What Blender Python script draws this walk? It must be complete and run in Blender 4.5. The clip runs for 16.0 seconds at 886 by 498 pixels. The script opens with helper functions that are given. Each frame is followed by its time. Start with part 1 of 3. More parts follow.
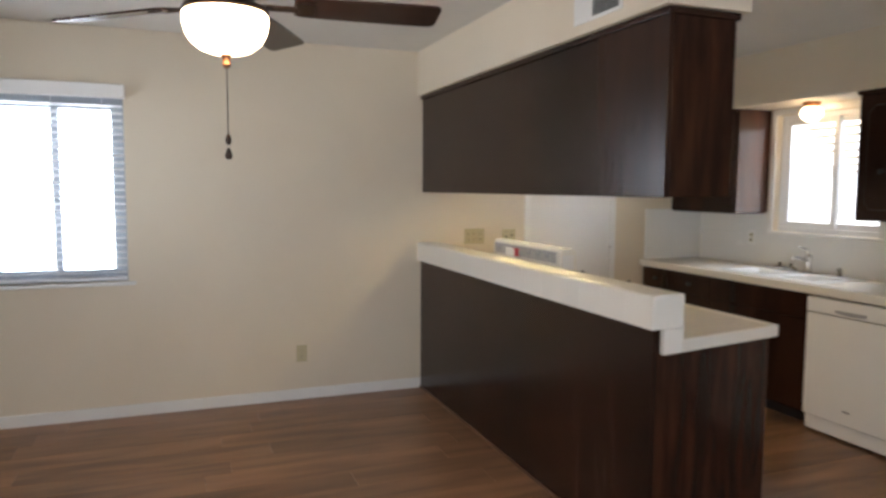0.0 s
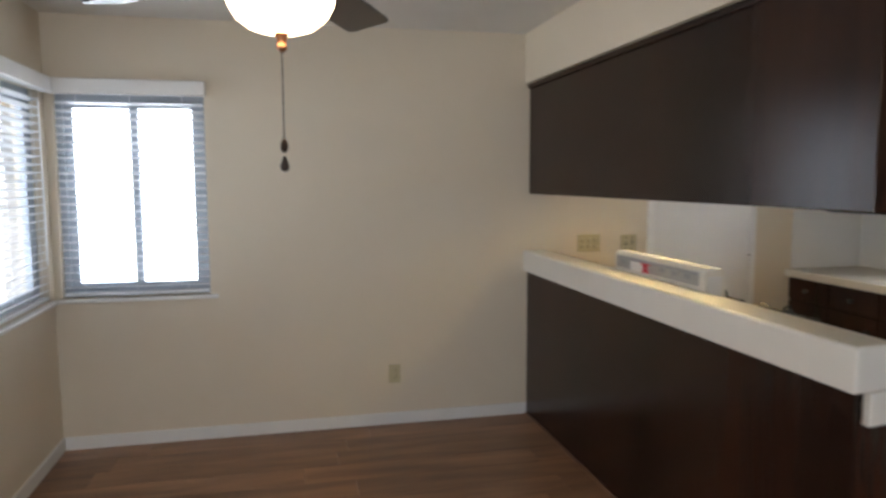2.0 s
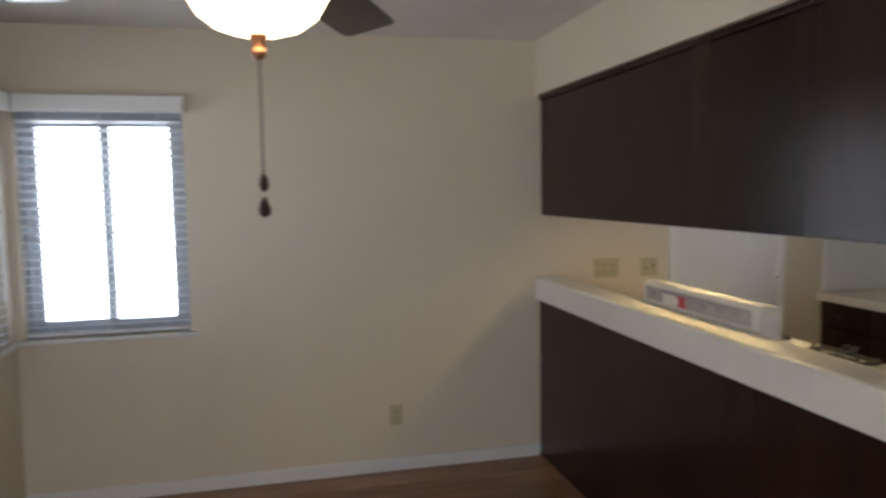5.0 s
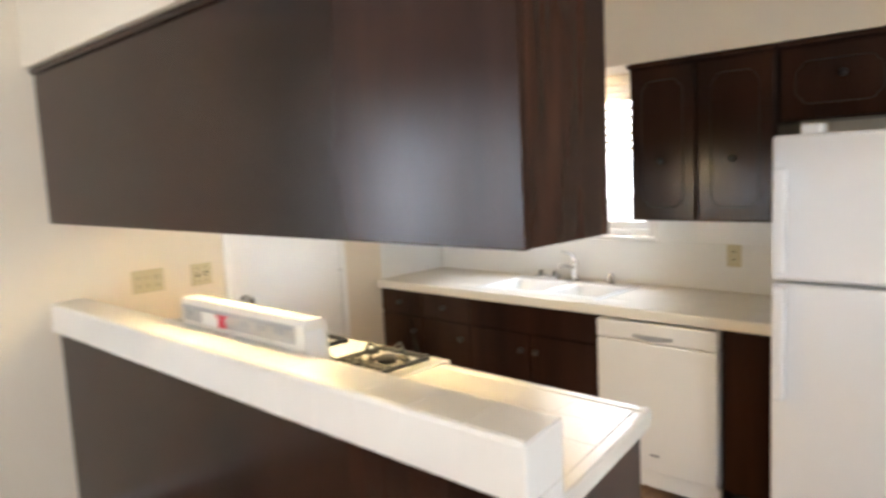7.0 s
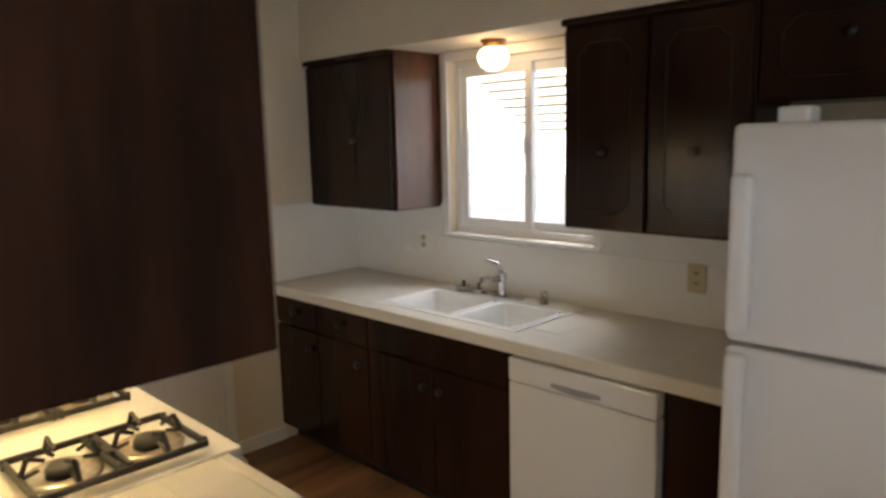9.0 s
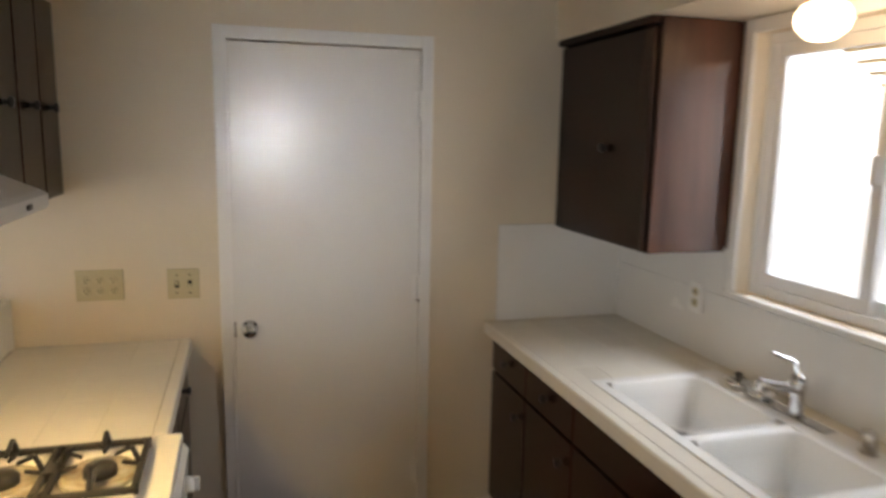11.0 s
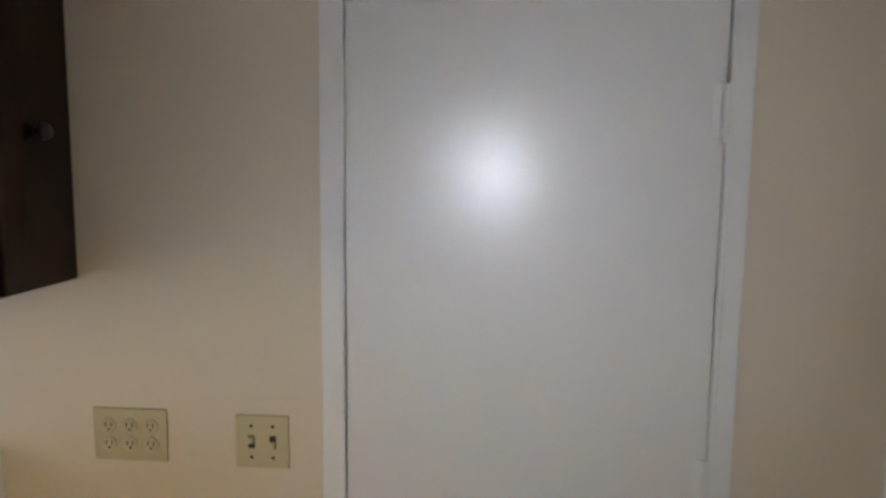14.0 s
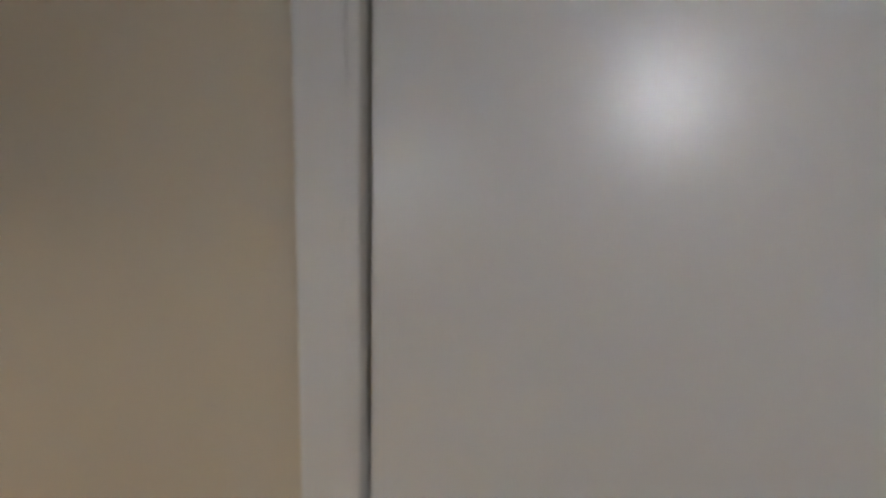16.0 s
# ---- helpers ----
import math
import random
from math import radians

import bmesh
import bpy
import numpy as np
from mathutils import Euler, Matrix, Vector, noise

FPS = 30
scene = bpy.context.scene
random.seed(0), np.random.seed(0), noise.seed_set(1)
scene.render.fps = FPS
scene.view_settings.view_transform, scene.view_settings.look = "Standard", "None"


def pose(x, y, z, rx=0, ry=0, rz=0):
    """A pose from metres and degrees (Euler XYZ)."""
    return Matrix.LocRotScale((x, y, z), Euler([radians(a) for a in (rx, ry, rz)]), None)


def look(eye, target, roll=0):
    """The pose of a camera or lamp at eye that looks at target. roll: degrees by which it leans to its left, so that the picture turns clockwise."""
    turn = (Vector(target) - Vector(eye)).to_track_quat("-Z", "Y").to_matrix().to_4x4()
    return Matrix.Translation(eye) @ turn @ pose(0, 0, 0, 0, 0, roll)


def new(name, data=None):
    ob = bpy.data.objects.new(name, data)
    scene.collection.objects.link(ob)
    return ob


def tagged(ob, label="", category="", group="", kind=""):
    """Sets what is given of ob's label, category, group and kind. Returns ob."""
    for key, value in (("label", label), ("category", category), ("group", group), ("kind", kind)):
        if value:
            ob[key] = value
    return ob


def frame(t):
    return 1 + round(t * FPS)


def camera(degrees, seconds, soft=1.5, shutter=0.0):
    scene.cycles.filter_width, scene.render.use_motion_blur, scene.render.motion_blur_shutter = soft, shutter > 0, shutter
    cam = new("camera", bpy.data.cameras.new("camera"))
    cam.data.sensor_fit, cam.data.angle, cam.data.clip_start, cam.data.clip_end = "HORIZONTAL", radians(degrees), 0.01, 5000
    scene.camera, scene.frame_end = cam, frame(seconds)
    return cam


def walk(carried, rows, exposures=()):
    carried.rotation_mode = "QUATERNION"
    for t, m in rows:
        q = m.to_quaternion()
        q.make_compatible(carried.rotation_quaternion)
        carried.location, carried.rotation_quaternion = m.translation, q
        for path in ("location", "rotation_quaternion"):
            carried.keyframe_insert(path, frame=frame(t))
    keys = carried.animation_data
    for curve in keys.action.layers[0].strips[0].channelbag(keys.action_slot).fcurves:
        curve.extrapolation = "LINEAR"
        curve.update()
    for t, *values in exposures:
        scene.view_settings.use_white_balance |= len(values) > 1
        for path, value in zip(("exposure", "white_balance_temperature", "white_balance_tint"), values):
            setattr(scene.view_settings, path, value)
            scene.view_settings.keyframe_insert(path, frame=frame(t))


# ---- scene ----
cam = camera(65.0, 16.0, soft=2.8, shutter=0.7)
PATH = [
    (0, (-2.514, -4.785, 1.482), (-1.798, -2.926, 1.309), 0.4),
    (0.5, (-2.411, -4.668, 1.47), (-1.817, -2.766, 1.306), 0.2),
    (1, (-2.354, -4.533, 1.477), (-1.844, -2.607, 1.311), 0.1),
    (1.5, (-2.347, -4.389, 1.506), (-1.857, -2.459, 1.326), 0.1),
    (2, (-2.362, -4.234, 1.545), (-1.922, -2.293, 1.347), -0.2),
    (2.5, (-2.365, -4.026, 1.592), (-2.095, -2.055, 1.381), -0.6),
    (3, (-2.371, -3.983, 1.568), (-2.292, -1.993, 1.387), -1.1),
    (3.2, (-2.375, -3.965, 1.572), (-2.315, -1.975, 1.392), -1.2),
    (4.2, (-2.385, -3.890, 1.594), (-2.190, -1.905, 1.418), -1.0),
    (5.3, (-2.302, -3.806, 1.610), (-1.705, -1.908, 1.443), -0.7),
    (5.5, (-2.271, -3.784, 1.612), (-1.569, -1.919, 1.444), -0.7),
    (6, (-2.152, -3.683, 1.619), (-1.166, -1.952, 1.439), -2.2),
    (6.5, (-2.013, -3.559, 1.617), (-0.764, -2.01, 1.413), -2.8),
    (7, (-1.88, -3.475, 1.617), (-0.449, -2.097, 1.387), -2.8),
    (7.5, (-1.655, -3.383, 1.595), (-0.121, -2.123, 1.355), -2.3),
    (8, (-1.388, -3.357, 1.604), (0.151, -2.103, 1.355), -2.1),
    (8.2, (-1.285, -3.345, 1.610), (0.250, -2.085, 1.352), -1.9),
    (9.2, (-0.785, -3.225, 1.664), (0.575, -1.795, 1.340), -1.2),
    (10.3, (-0.262, -2.994, 1.704), (0.705, -1.280, 1.332), 0.0),
    (10.5, (-0.164, -2.938, 1.709), (0.689, -1.167, 1.338), 0.4),
    (11, (0.093, -2.738, 1.693), (0.641, -0.842, 1.371), 1.1),
    (11.5, (0.356, -2.508, 1.695), (0.568, -0.542, 1.4), 0.5),
    (12, (0.334, -2.208, 1.724), (0.46, -0.235, 1.423), 0.1),
    (12.5, (0.307, -1.93, 1.716), (0.369, 0.049, 1.439), 0.0),
    (13, (0.284, -1.693, 1.696), (0.293, 0.292, 1.449), 0.1),
    (13.5, (0.264, -1.513, 1.713), (0.245, 0.468, 1.441), 0.1),
    (14, (0.342, -1.381, 1.703), (0.201, 0.6, 1.467), 0.6),
    (14.5, (0.299, -1.150, 1.665), (0.157, 0.832, 1.405), -1.3),
    (15, (0.328, -0.870, 1.650), (-0.065, 1.066, 1.335), 0.6),
    (15.5, (0.272, -0.648, 1.628), (-0.258, 1.243, 1.248), 1.5),
    (16, (0.212, -0.412, 1.603), (-0.326, 1.465, 1.171), 1.4),
]
EXPOSURES = [(0, 0.38, 6200, 12), (1.5, 0.05, 6200, 12), (2.0, 0.02, 6200, 11), (2.5, -0.05, 6200, 11), (3.0, -0.7, 6200, 10), (3.2, -0.7, 6200, 10), (5.3, -0.1, 6100, 12),
             (6.0, 0.65, 6050, 11), (6.5, 1.1, 6050, 11), (7.0, 1.35, 6150, 11), (8.2, 0.5, 6250, 11), (10.3, -0.25, 7000, 14), (11.0, 0.15, 6600, 13), (11.5, -0.1, 6100, 12), (12.0, -0.3, 6100, 12), (12.5, -0.05, 5900, 12),
             (14.0, 0.0, 5900, 12), (15.0, -0.32, 6300, 13), (15.5, -0.28, 6250, 14), (16, -0.5, 6250, 14)]
walk(cam, [(t, look(eye, target, roll)) for t, eye, target, roll in PATH], EXPOSURES)

# ---- world and light ----
world = bpy.data.worlds.new("world")
scene.world = world
world.use_nodes = True
wn = world.node_tree
sky = wn.nodes.new("ShaderNodeTexSky")
sky.sky_type = "NISHITA"
sky.sun_disc = False
sky.sun_elevation = radians(63.2)
sky.sun_rotation = radians(171.5)
wn.links.new(sky.outputs[0], wn.nodes["Background"].inputs[0])
wn.nodes["Background"].inputs[1].default_value = 0.15
sun_data = bpy.data.lights.new("sun", "SUN")
sun_data.energy, sun_data.angle, sun_data.color = 5.0, radians(0.5), (1, 0.95, 0.86)
sun = new("sun", sun_data)
sun.matrix_world = look((1.2, -8, 16), (0, 0, 0))


def window_light(name, eye, target, w, h, watts, colour=(0.86, 0.93, 1.0)):
    d = bpy.data.lights.new(name, "AREA")
    d.shape, d.size, d.size_y, d.energy, d.color = "RECTANGLE", w, h, watts, colour
    o = new(name, d)
    o.matrix_world = look(eye, target)
    return o


window_light("daylight_north", (-3.18, 0.20, 1.46), (-3.18, -1, 1.46), 0.80, 1.10, 26)
window_light("daylight_west", (-3.85, -0.70, 1.46), (-2, -0.70, 1.46), 1.20, 1.10, 21)
window_light("daylight_east", (2.35, -1.21, 2.25), (1.2, -1.21, 1.0), 0.9, 0.3, 22)
# Unseen fixed lamp, added in place of a carried light's spot on the door
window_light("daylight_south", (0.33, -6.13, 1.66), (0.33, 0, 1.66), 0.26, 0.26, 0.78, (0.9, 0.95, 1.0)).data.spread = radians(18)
# Fill lamp at the unseen south window, brightens the low dining wall and floor
window_light("daylight_southwest", (-2.3, -6.13, 1.2), (-2.3, 0, 1.2), 1.7, 1.9, 37)


# ---- materials ----
def mat(name, colour, rough=0.5, metal=0.0, colour2=None, scale=(3, 3, 3), detail=4.0, fine=60.0, bump=0.05, vary=0.0, coat=0.0, rough2=None, spec=0.5, dirt=0.12):
    m = bpy.data.materials.new(name)
    m.use_nodes = True
    nt = m.node_tree
    b = nt.nodes["Principled BSDF"]
    b.inputs["Roughness"].default_value = rough
    b.inputs["Metallic"].default_value = metal
    b.inputs["Coat Weight"].default_value = coat
    b.inputs["Coat Roughness"].default_value = 0.18
    b.inputs["Specular IOR Level"].default_value = spec
    tc = nt.nodes.new("ShaderNodeTexCoord")
    mp = nt.nodes.new("ShaderNodeMapping")
    mp.inputs["Scale"].default_value = scale
    nt.links.new(tc.outputs["Object"], mp.inputs["Vector"])
    n1 = nt.nodes.new("ShaderNodeTexNoise")
    n1.inputs["Scale"].default_value = 1.0
    n1.inputs["Detail"].default_value = detail
    n1.inputs["Distortion"].default_value = 0.4
    nt.links.new(mp.outputs[0], n1.inputs["Vector"])
    ramp = nt.nodes.new("ShaderNodeValToRGB")
    c2 = colour2 or tuple(c * (1 - dirt) for c in colour)
    ramp.color_ramp.elements[0].position, ramp.color_ramp.elements[1].position = 0.32, 0.68
    ramp.color_ramp.elements[0].color = (*c2, 1)
    ramp.color_ramp.elements[1].color = (*colour, 1)
    nt.links.new(n1.outputs[0], ramp.inputs[0])
    out = ramp.outputs[0]
    if vary:
        info = nt.nodes.new("ShaderNodeObjectInfo")
        hsv = nt.nodes.new("ShaderNodeHueSaturation")
        mr = nt.nodes.new("ShaderNodeMapRange")
        mr.inputs["To Min"].default_value, mr.inputs["To Max"].default_value = 1 - vary, 1 + vary
        nt.links.new(info.outputs["Random"], mr.inputs["Value"])
        nt.links.new(mr.outputs[0], hsv.inputs["Value"])
        nt.links.new(out, hsv.inputs["Color"])
        out = hsv.outputs[0]
        off = nt.nodes.new("ShaderNodeVectorMath")
        off.operation = "ADD"
        nt.links.new(tc.outputs["Object"], off.inputs[0])
        mul = nt.nodes.new("ShaderNodeMath")
        mul.operation = "MULTIPLY"
        mul.inputs[1].default_value = 37.0
        nt.links.new(info.outputs["Random"], mul.inputs[0])
        nt.links.new(mul.outputs[0], off.inputs[1])
        nt.links.new(off.outputs[0], mp.inputs["Vector"])
    nt.links.new(out, b.inputs["Base Color"])
    n2 = nt.nodes.new("ShaderNodeTexNoise")
    n2.inputs["Scale"].default_value = fine
    n2.inputs["Detail"].default_value = 3
    nt.links.new(tc.outputs["Object"], n2.inputs["Vector"])
    if rough2 is not None:
        rr = nt.nodes.new("ShaderNodeMapRange")
        rr.inputs["To Min"].default_value, rr.inputs["To Max"].default_value = rough, rough2
        nt.links.new(n1.outputs[0], rr.inputs["Value"])
        nt.links.new(rr.outputs[0], b.inputs["Roughness"])
    if bump:
        bp = nt.nodes.new("ShaderNodeBump")
        bp.inputs["Strength"].default_value = bump
        bp.inputs["Distance"].default_value = 0.004
        nt.links.new(n2.outputs[0], bp.inputs["Height"])
        nt.links.new(bp.outputs[0], b.inputs["Normal"])
    return m


def glow(name, colour, strength):
    m = bpy.data.materials.new(name)
    m.use_nodes = True
    b = m.node_tree.nodes["Principled BSDF"]
    b.inputs["Base Color"].default_value = (0.9, 0.88, 0.82, 1)
    b.inputs["Emission Color"].default_value = (*colour, 1)
    b.inputs["Emission Strength"].default_value = strength
    return m


def clear(name):
    m = bpy.data.materials.new(name)
    m.use_nodes = True
    b = m.node_tree.nodes["Principled BSDF"]
    b.inputs["Transmission Weight"].default_value = 1
    b.inputs["Roughness"].default_value = 0.0
    b.inputs["IOR"].default_value = 1.45
    return m


WALL = mat("wall_paint", (0.72, 0.635, 0.50), 0.55, scale=(1.2, 1.2, 1.2), fine=140, bump=0.10, dirt=0.05, spec=0.3)
CEIL = mat("ceiling_paint", (0.76, 0.73, 0.67), 0.8, scale=(2, 2, 2), fine=90, bump=0.3, dirt=0.05)
TRIM = mat("trim_paint", (0.80, 0.79, 0.76), 0.35, fine=90, bump=0.04, dirt=0.06)
DOORP = mat("door_paint", (0.76, 0.745, 0.71), 0.44, scale=(2, 2, 2), fine=120, bump=0.03, dirt=0.03, rough2=0.48, coat=0.7)
ESP = mat("espresso_wood", (0.042, 0.0175, 0.0105), 0.21, colour2=(0.013, 0.0060, 0.0042), scale=(3.2, 3.2, 0.45), detail=8, fine=260, bump=0.04, spec=0.25)
ESPX = mat("espresso_veneer", (0.048, 0.0195, 0.0110), 0.24, colour2=(0.018, 0.0075, 0.0048), scale=(17, 17, 2.5), detail=7, fine=240, bump=0.05, spec=0.24)
# Near-black puts the shade of toe recesses, gaps and door grooves into colour
SHAD = mat("recess_shade", (0.010, 0.007, 0.006), 0.6, bump=0)
TILE = mat("white_tile", (0.78, 0.755, 0.69), 0.30, scale=(4, 4, 4), fine=40, bump=0.015, dirt=0.03, vary=0.01)
CTOP = mat("counter_tile", (0.76, 0.72, 0.63), 0.24, scale=(5, 5, 5), fine=60, bump=0.015, dirt=0.03, vary=0.01)
GROUT = mat("grout", (0.58, 0.54, 0.46), 0.6, fine=200, bump=0.1)
SPLASH = mat("splash_panel", (0.78, 0.77, 0.74), 0.22, fine=60, bump=0.03, dirt=0.04, rough2=0.3)
ENAMEL = mat("appliance_enamel", (0.80, 0.79, 0.77), 0.22, scale=(3, 3, 3), fine=420, bump=0.05, dirt=0.03, rough2=0.28)
STOVE = mat("stove_enamel", (0.80, 0.77, 0.68), 0.16, fine=80, bump=0.01, dirt=0.05)
PORC = mat("porcelain", (0.84, 0.84, 0.82), 0.10, bump=0.0, dirt=0.03)
IRON = mat("cast_iron", (0.018, 0.017, 0.016), 0.55, fine=200, bump=0.15)
CHROME = mat("chrome", (0.72, 0.72, 0.72), 0.14, metal=1.0, bump=0.0, dirt=0.1)
PAN = mat("drip_pan", (0.80, 0.76, 0.66), 0.22, metal=0.5, colour2=(0.55, 0.44, 0.28), scale=(30, 30, 30), bump=0.1)
BRONZE = mat("bronze", (0.045, 0.028, 0.020), 0.38, metal=0.7, bump=0.05)
COPPER = mat("antique_copper", (0.42, 0.20, 0.10), 0.35, metal=0.9, bump=0.05)
BLADE = mat("fan_blade_wood", (0.050, 0.022, 0.014), 0.26, colour2=(0.022, 0.010, 0.008), scale=(3, 30, 30), fine=200, bump=0.04)
ALMOND = mat("almond_plastic", (0.52, 0.46, 0.28), 0.35, bump=0.0, dirt=0.04)
# Slots and the vent's back sheet carry their inner shade as this near-black
DARK = mat("dark_slot", (0.02, 0.018, 0.015), 0.6, bump=0)
KNOBM = mat("black_knob", (0.012, 0.011, 0.010), 0.4, bump=0.03)
ALU = mat("grey_sash", (0.40, 0.44, 0.49), 0.4, metal=0.3, bump=0.02, dirt=0.05)
VINYL = mat("white_vinyl", (0.82, 0.83, 0.84), 0.35, bump=0.0, dirt=0.03)
SLAT = mat("blind_slat", (0.80, 0.81, 0.82), 0.4, bump=0.02, dirt=0.03)
PLANK = mat("floor_plank", (0.37, 0.195, 0.100), 0.27, colour2=(0.14, 0.068, 0.036), scale=(1.3, 8, 8), detail=8, fine=160, bump=0.05, vary=0.20, rough2=0.38)
SUBF = mat("floor_joint", (0.035, 0.020, 0.013), 0.7, fine=60)
STRIP = mat("wood_strip", (0.20, 0.10, 0.055), 0.4, colour2=(0.11, 0.05, 0.03), scale=(20, 2, 20), bump=0.04)
PATIO = mat("patio_timber", (0.70, 0.48, 0.20), 0.6, scale=(2, 12, 12), fine=80, bump=0.1)
CONC = mat("concrete", (0.72, 0.70, 0.66), 0.85, scale=(1, 1, 1), fine=30, bump=0.2)
STUCCO = mat("stucco", (0.74, 0.73, 0.70), 0.9, scale=(1, 1, 1), fine=60, bump=0.4)
LEAF = mat("leaf", (0.07, 0.12, 0.035), 0.5, scale=(6, 6, 6), bump=0.0)
BARK = mat("bark", (0.12, 0.085, 0.055), 0.9, fine=30, bump=0.4)
RED = mat("red_print", (0.55, 0.03, 0.05), 0.4, bump=0)
GREYP = mat("grey_print", (0.33, 0.33, 0.34), 0.4, bump=0)
PAPER = mat("paper_label", (0.82, 0.80, 0.74), 0.5, bump=0)
GALV = mat("galvanised_steel", (0.45, 0.44, 0.42), 0.40, metal=0.7, scale=(14, 14, 14), bump=0.05)
BOWL = glow("lit_bowl_glass", (1.0, 0.70, 0.40), 16.0)
GLOBE = glow("lit_globe_glass", (1.0, 0.70, 0.38), 12.0)
HOODL = glow("hood_lens", (1.0, 0.69, 0.29), 140.0)
# Lighter, glossier copy of the cabinet wood; window glare is partly in its colour
GLARE_SIDE = mat("glare_side_wood", (0.10, 0.038, 0.022), 0.16, colour2=(0.035, 0.014, 0.009), scale=(9, 9, 1.0), detail=6, fine=200, bump=0.03, spec=0.6)
DISTANCE_GLOW = glow("distance_glow", (1.0, 0.98, 0.95), 2.6)
GLASS = clear("window_glass")


# ---- mesh helpers ----
ORG = {}


def box(x0, x1, y0, y1, z0, z1, b=0.0, bm=None, seg=2):
    t = bmesh.new()
    bmesh.ops.create_cube(t, size=1)
    sx, sy, sz = abs(x1 - x0), abs(y1 - y0), abs(z1 - z0)
    bmesh.ops.scale(t, vec=(sx, sy, sz), verts=t.verts)
    bmesh.ops.translate(t, vec=((x0 + x1) / 2, (y0 + y1) / 2, (z0 + z1) / 2), verts=t.verts)
    if b:
        bmesh.ops.bevel(t, geom=t.edges[:], offset=min(b, sx / 2.2, sy / 2.2, sz / 2.2), segments=seg, profile=0.5, affect="EDGES")
    return add(bm, t)


def add(bm, t):
    if bm is None:
        return t
    me = bpy.data.meshes.new("tmp")
    t.to_mesh(me)
    t.free()
    bm.from_mesh(me)
    bpy.data.meshes.remove(me)
    return bm


def rod(p0, p1, r0, r1=None, seg=14, bm=None):
    p0, p1 = Vector(p0), Vector(p1)
    t = bmesh.new()
    bmesh.ops.create_cone(t, cap_ends=True, segments=seg, radius1=r0, radius2=r0 if r1 is None else r1, depth=(p1 - p0).length)
    q = (p1 - p0).to_track_quat("Z", "Y").to_matrix().to_4x4()
    bmesh.ops.transform(t, matrix=Matrix.Translation((p0 + p1) / 2) @ q, verts=t.verts)
    return add(bm, t)


def lathe(profile, centre, axis="Z", seg=28, bm=None):
    t = bmesh.new()
    rings = []
    for r, h in profile:
        ring = []
        for i in range(seg):
            a = 2 * math.pi * i / seg
            ring.append(t.verts.new((max(r, 1e-4) * math.cos(a), max(r, 1e-4) * math.sin(a), h)))
        rings.append(ring)
    for a, b in zip(rings, rings[1:]):
        for i in range(seg):
            t.faces.new((a[i], a[(i + 1) % seg], b[(i + 1) % seg], b[i]))
    t.faces.new(rings[0][::-1])
    t.faces.new(rings[-1])
    turn = {"Z": Matrix.Identity(4), "X": pose(0, 0, 0, 0, 90, 0), "-X": pose(0, 0, 0, 0, -90, 0), "-Y": pose(0, 0, 0, 90, 0, 0)}[axis]
    bmesh.ops.transform(t, matrix=Matrix.Translation(centre) @ turn, verts=t.verts)
    bmesh.ops.recalc_face_normals(t, faces=t.faces)
    for f in t.faces:
        f.smooth = True
    return add(bm, t)


def prism(outline, y0, y1, plane="XZ", bm=None):
    """Extrude a closed outline: plane XZ runs along y, YZ along x, XY along z."""
    t = bmesh.new()
    place = {"XZ": lambda a, b, c: (a, c, b), "YZ": lambda a, b, c: (c, a, b), "XY": lambda a, b, c: (a, b, c)}[plane]
    lo = [t.verts.new(place(a, b, y0)) for a, b in outline]
    hi = [t.verts.new(place(a, b, y1)) for a, b in outline]
    n = len(outline)
    for i in range(n):
        t.faces.new((lo[i], lo[(i + 1) % n], hi[(i + 1) % n], hi[i]))
    t.faces.new(lo[::-1])
    t.faces.new(hi)
    bmesh.ops.recalc_face_normals(t, faces=t.faces)
    return add(bm, t)


def thing(name, loc, label, category, group="", kind=""):
    ob = new(name)
    ob.empty_display_size = 0.1
    ob.location = loc
    ORG[ob] = Vector(loc)
    return tagged(ob, label, category, group, kind)


def part(name, bm, material, parent=None, label=""):
    o = ORG.get(parent, Vector())
    bmesh.ops.translate(bm, vec=-o, verts=bm.verts)
    me = bpy.data.meshes.new(name)
    bm.to_mesh(me)
    bm.free()
    me.materials.append(material)
    ob = new(name, me)
    if parent is not None:
        ob.parent = parent
        ORG[ob] = o
    if label:
        ob["label"] = label
    return ob


def structure(name, bm, material, label, category="wall"):
    return tagged(part(name, bm, material), label, category, kind="structure")


def wall_x(y0, y1, x0, x1, z1, holes, bm):
    """A wall along x between y0 and y1, with holes (x0, x1, z0, z1) in order."""
    at = x0
    for a, b, c, d in holes:
        box(at, a, y0, y1, 0, z1, 0, bm)
        if c > 0:
            box(a, b, y0, y1, 0, c, 0, bm)
        box(a, b, y0, y1, d, z1, 0, bm)
        at = b
    box(at, x1, y0, y1, 0, z1, 0, bm)
    return bm


def wall_y(x0, x1, y0, y1, z1, holes, bm):
    """A wall along y between x0 and x1, with holes (y0, y1, z0, z1) in order."""
    at = y0
    for a, b, c, d in holes:
        box(x0, x1, at, a, 0, z1, 0, bm)
        if c > 0:
            box(x0, x1, a, b, 0, c, 0, bm)
        box(x0, x1, a, b, d, z1, 0, bm)
        at = b
    box(x0, x1, at, y1, 0, z1, 0, bm)
    return bm


# ---- plan ----
WEST, EAST, SOUTH, TOP = -3.63, 1.715, -6.0, 2.45
PANEL, LEDGE_K, CTR_K = -0.845, -0.711, -0.113
PEN_END = -2.665
CAB_END = -2.685
FRONT_E = 1.068

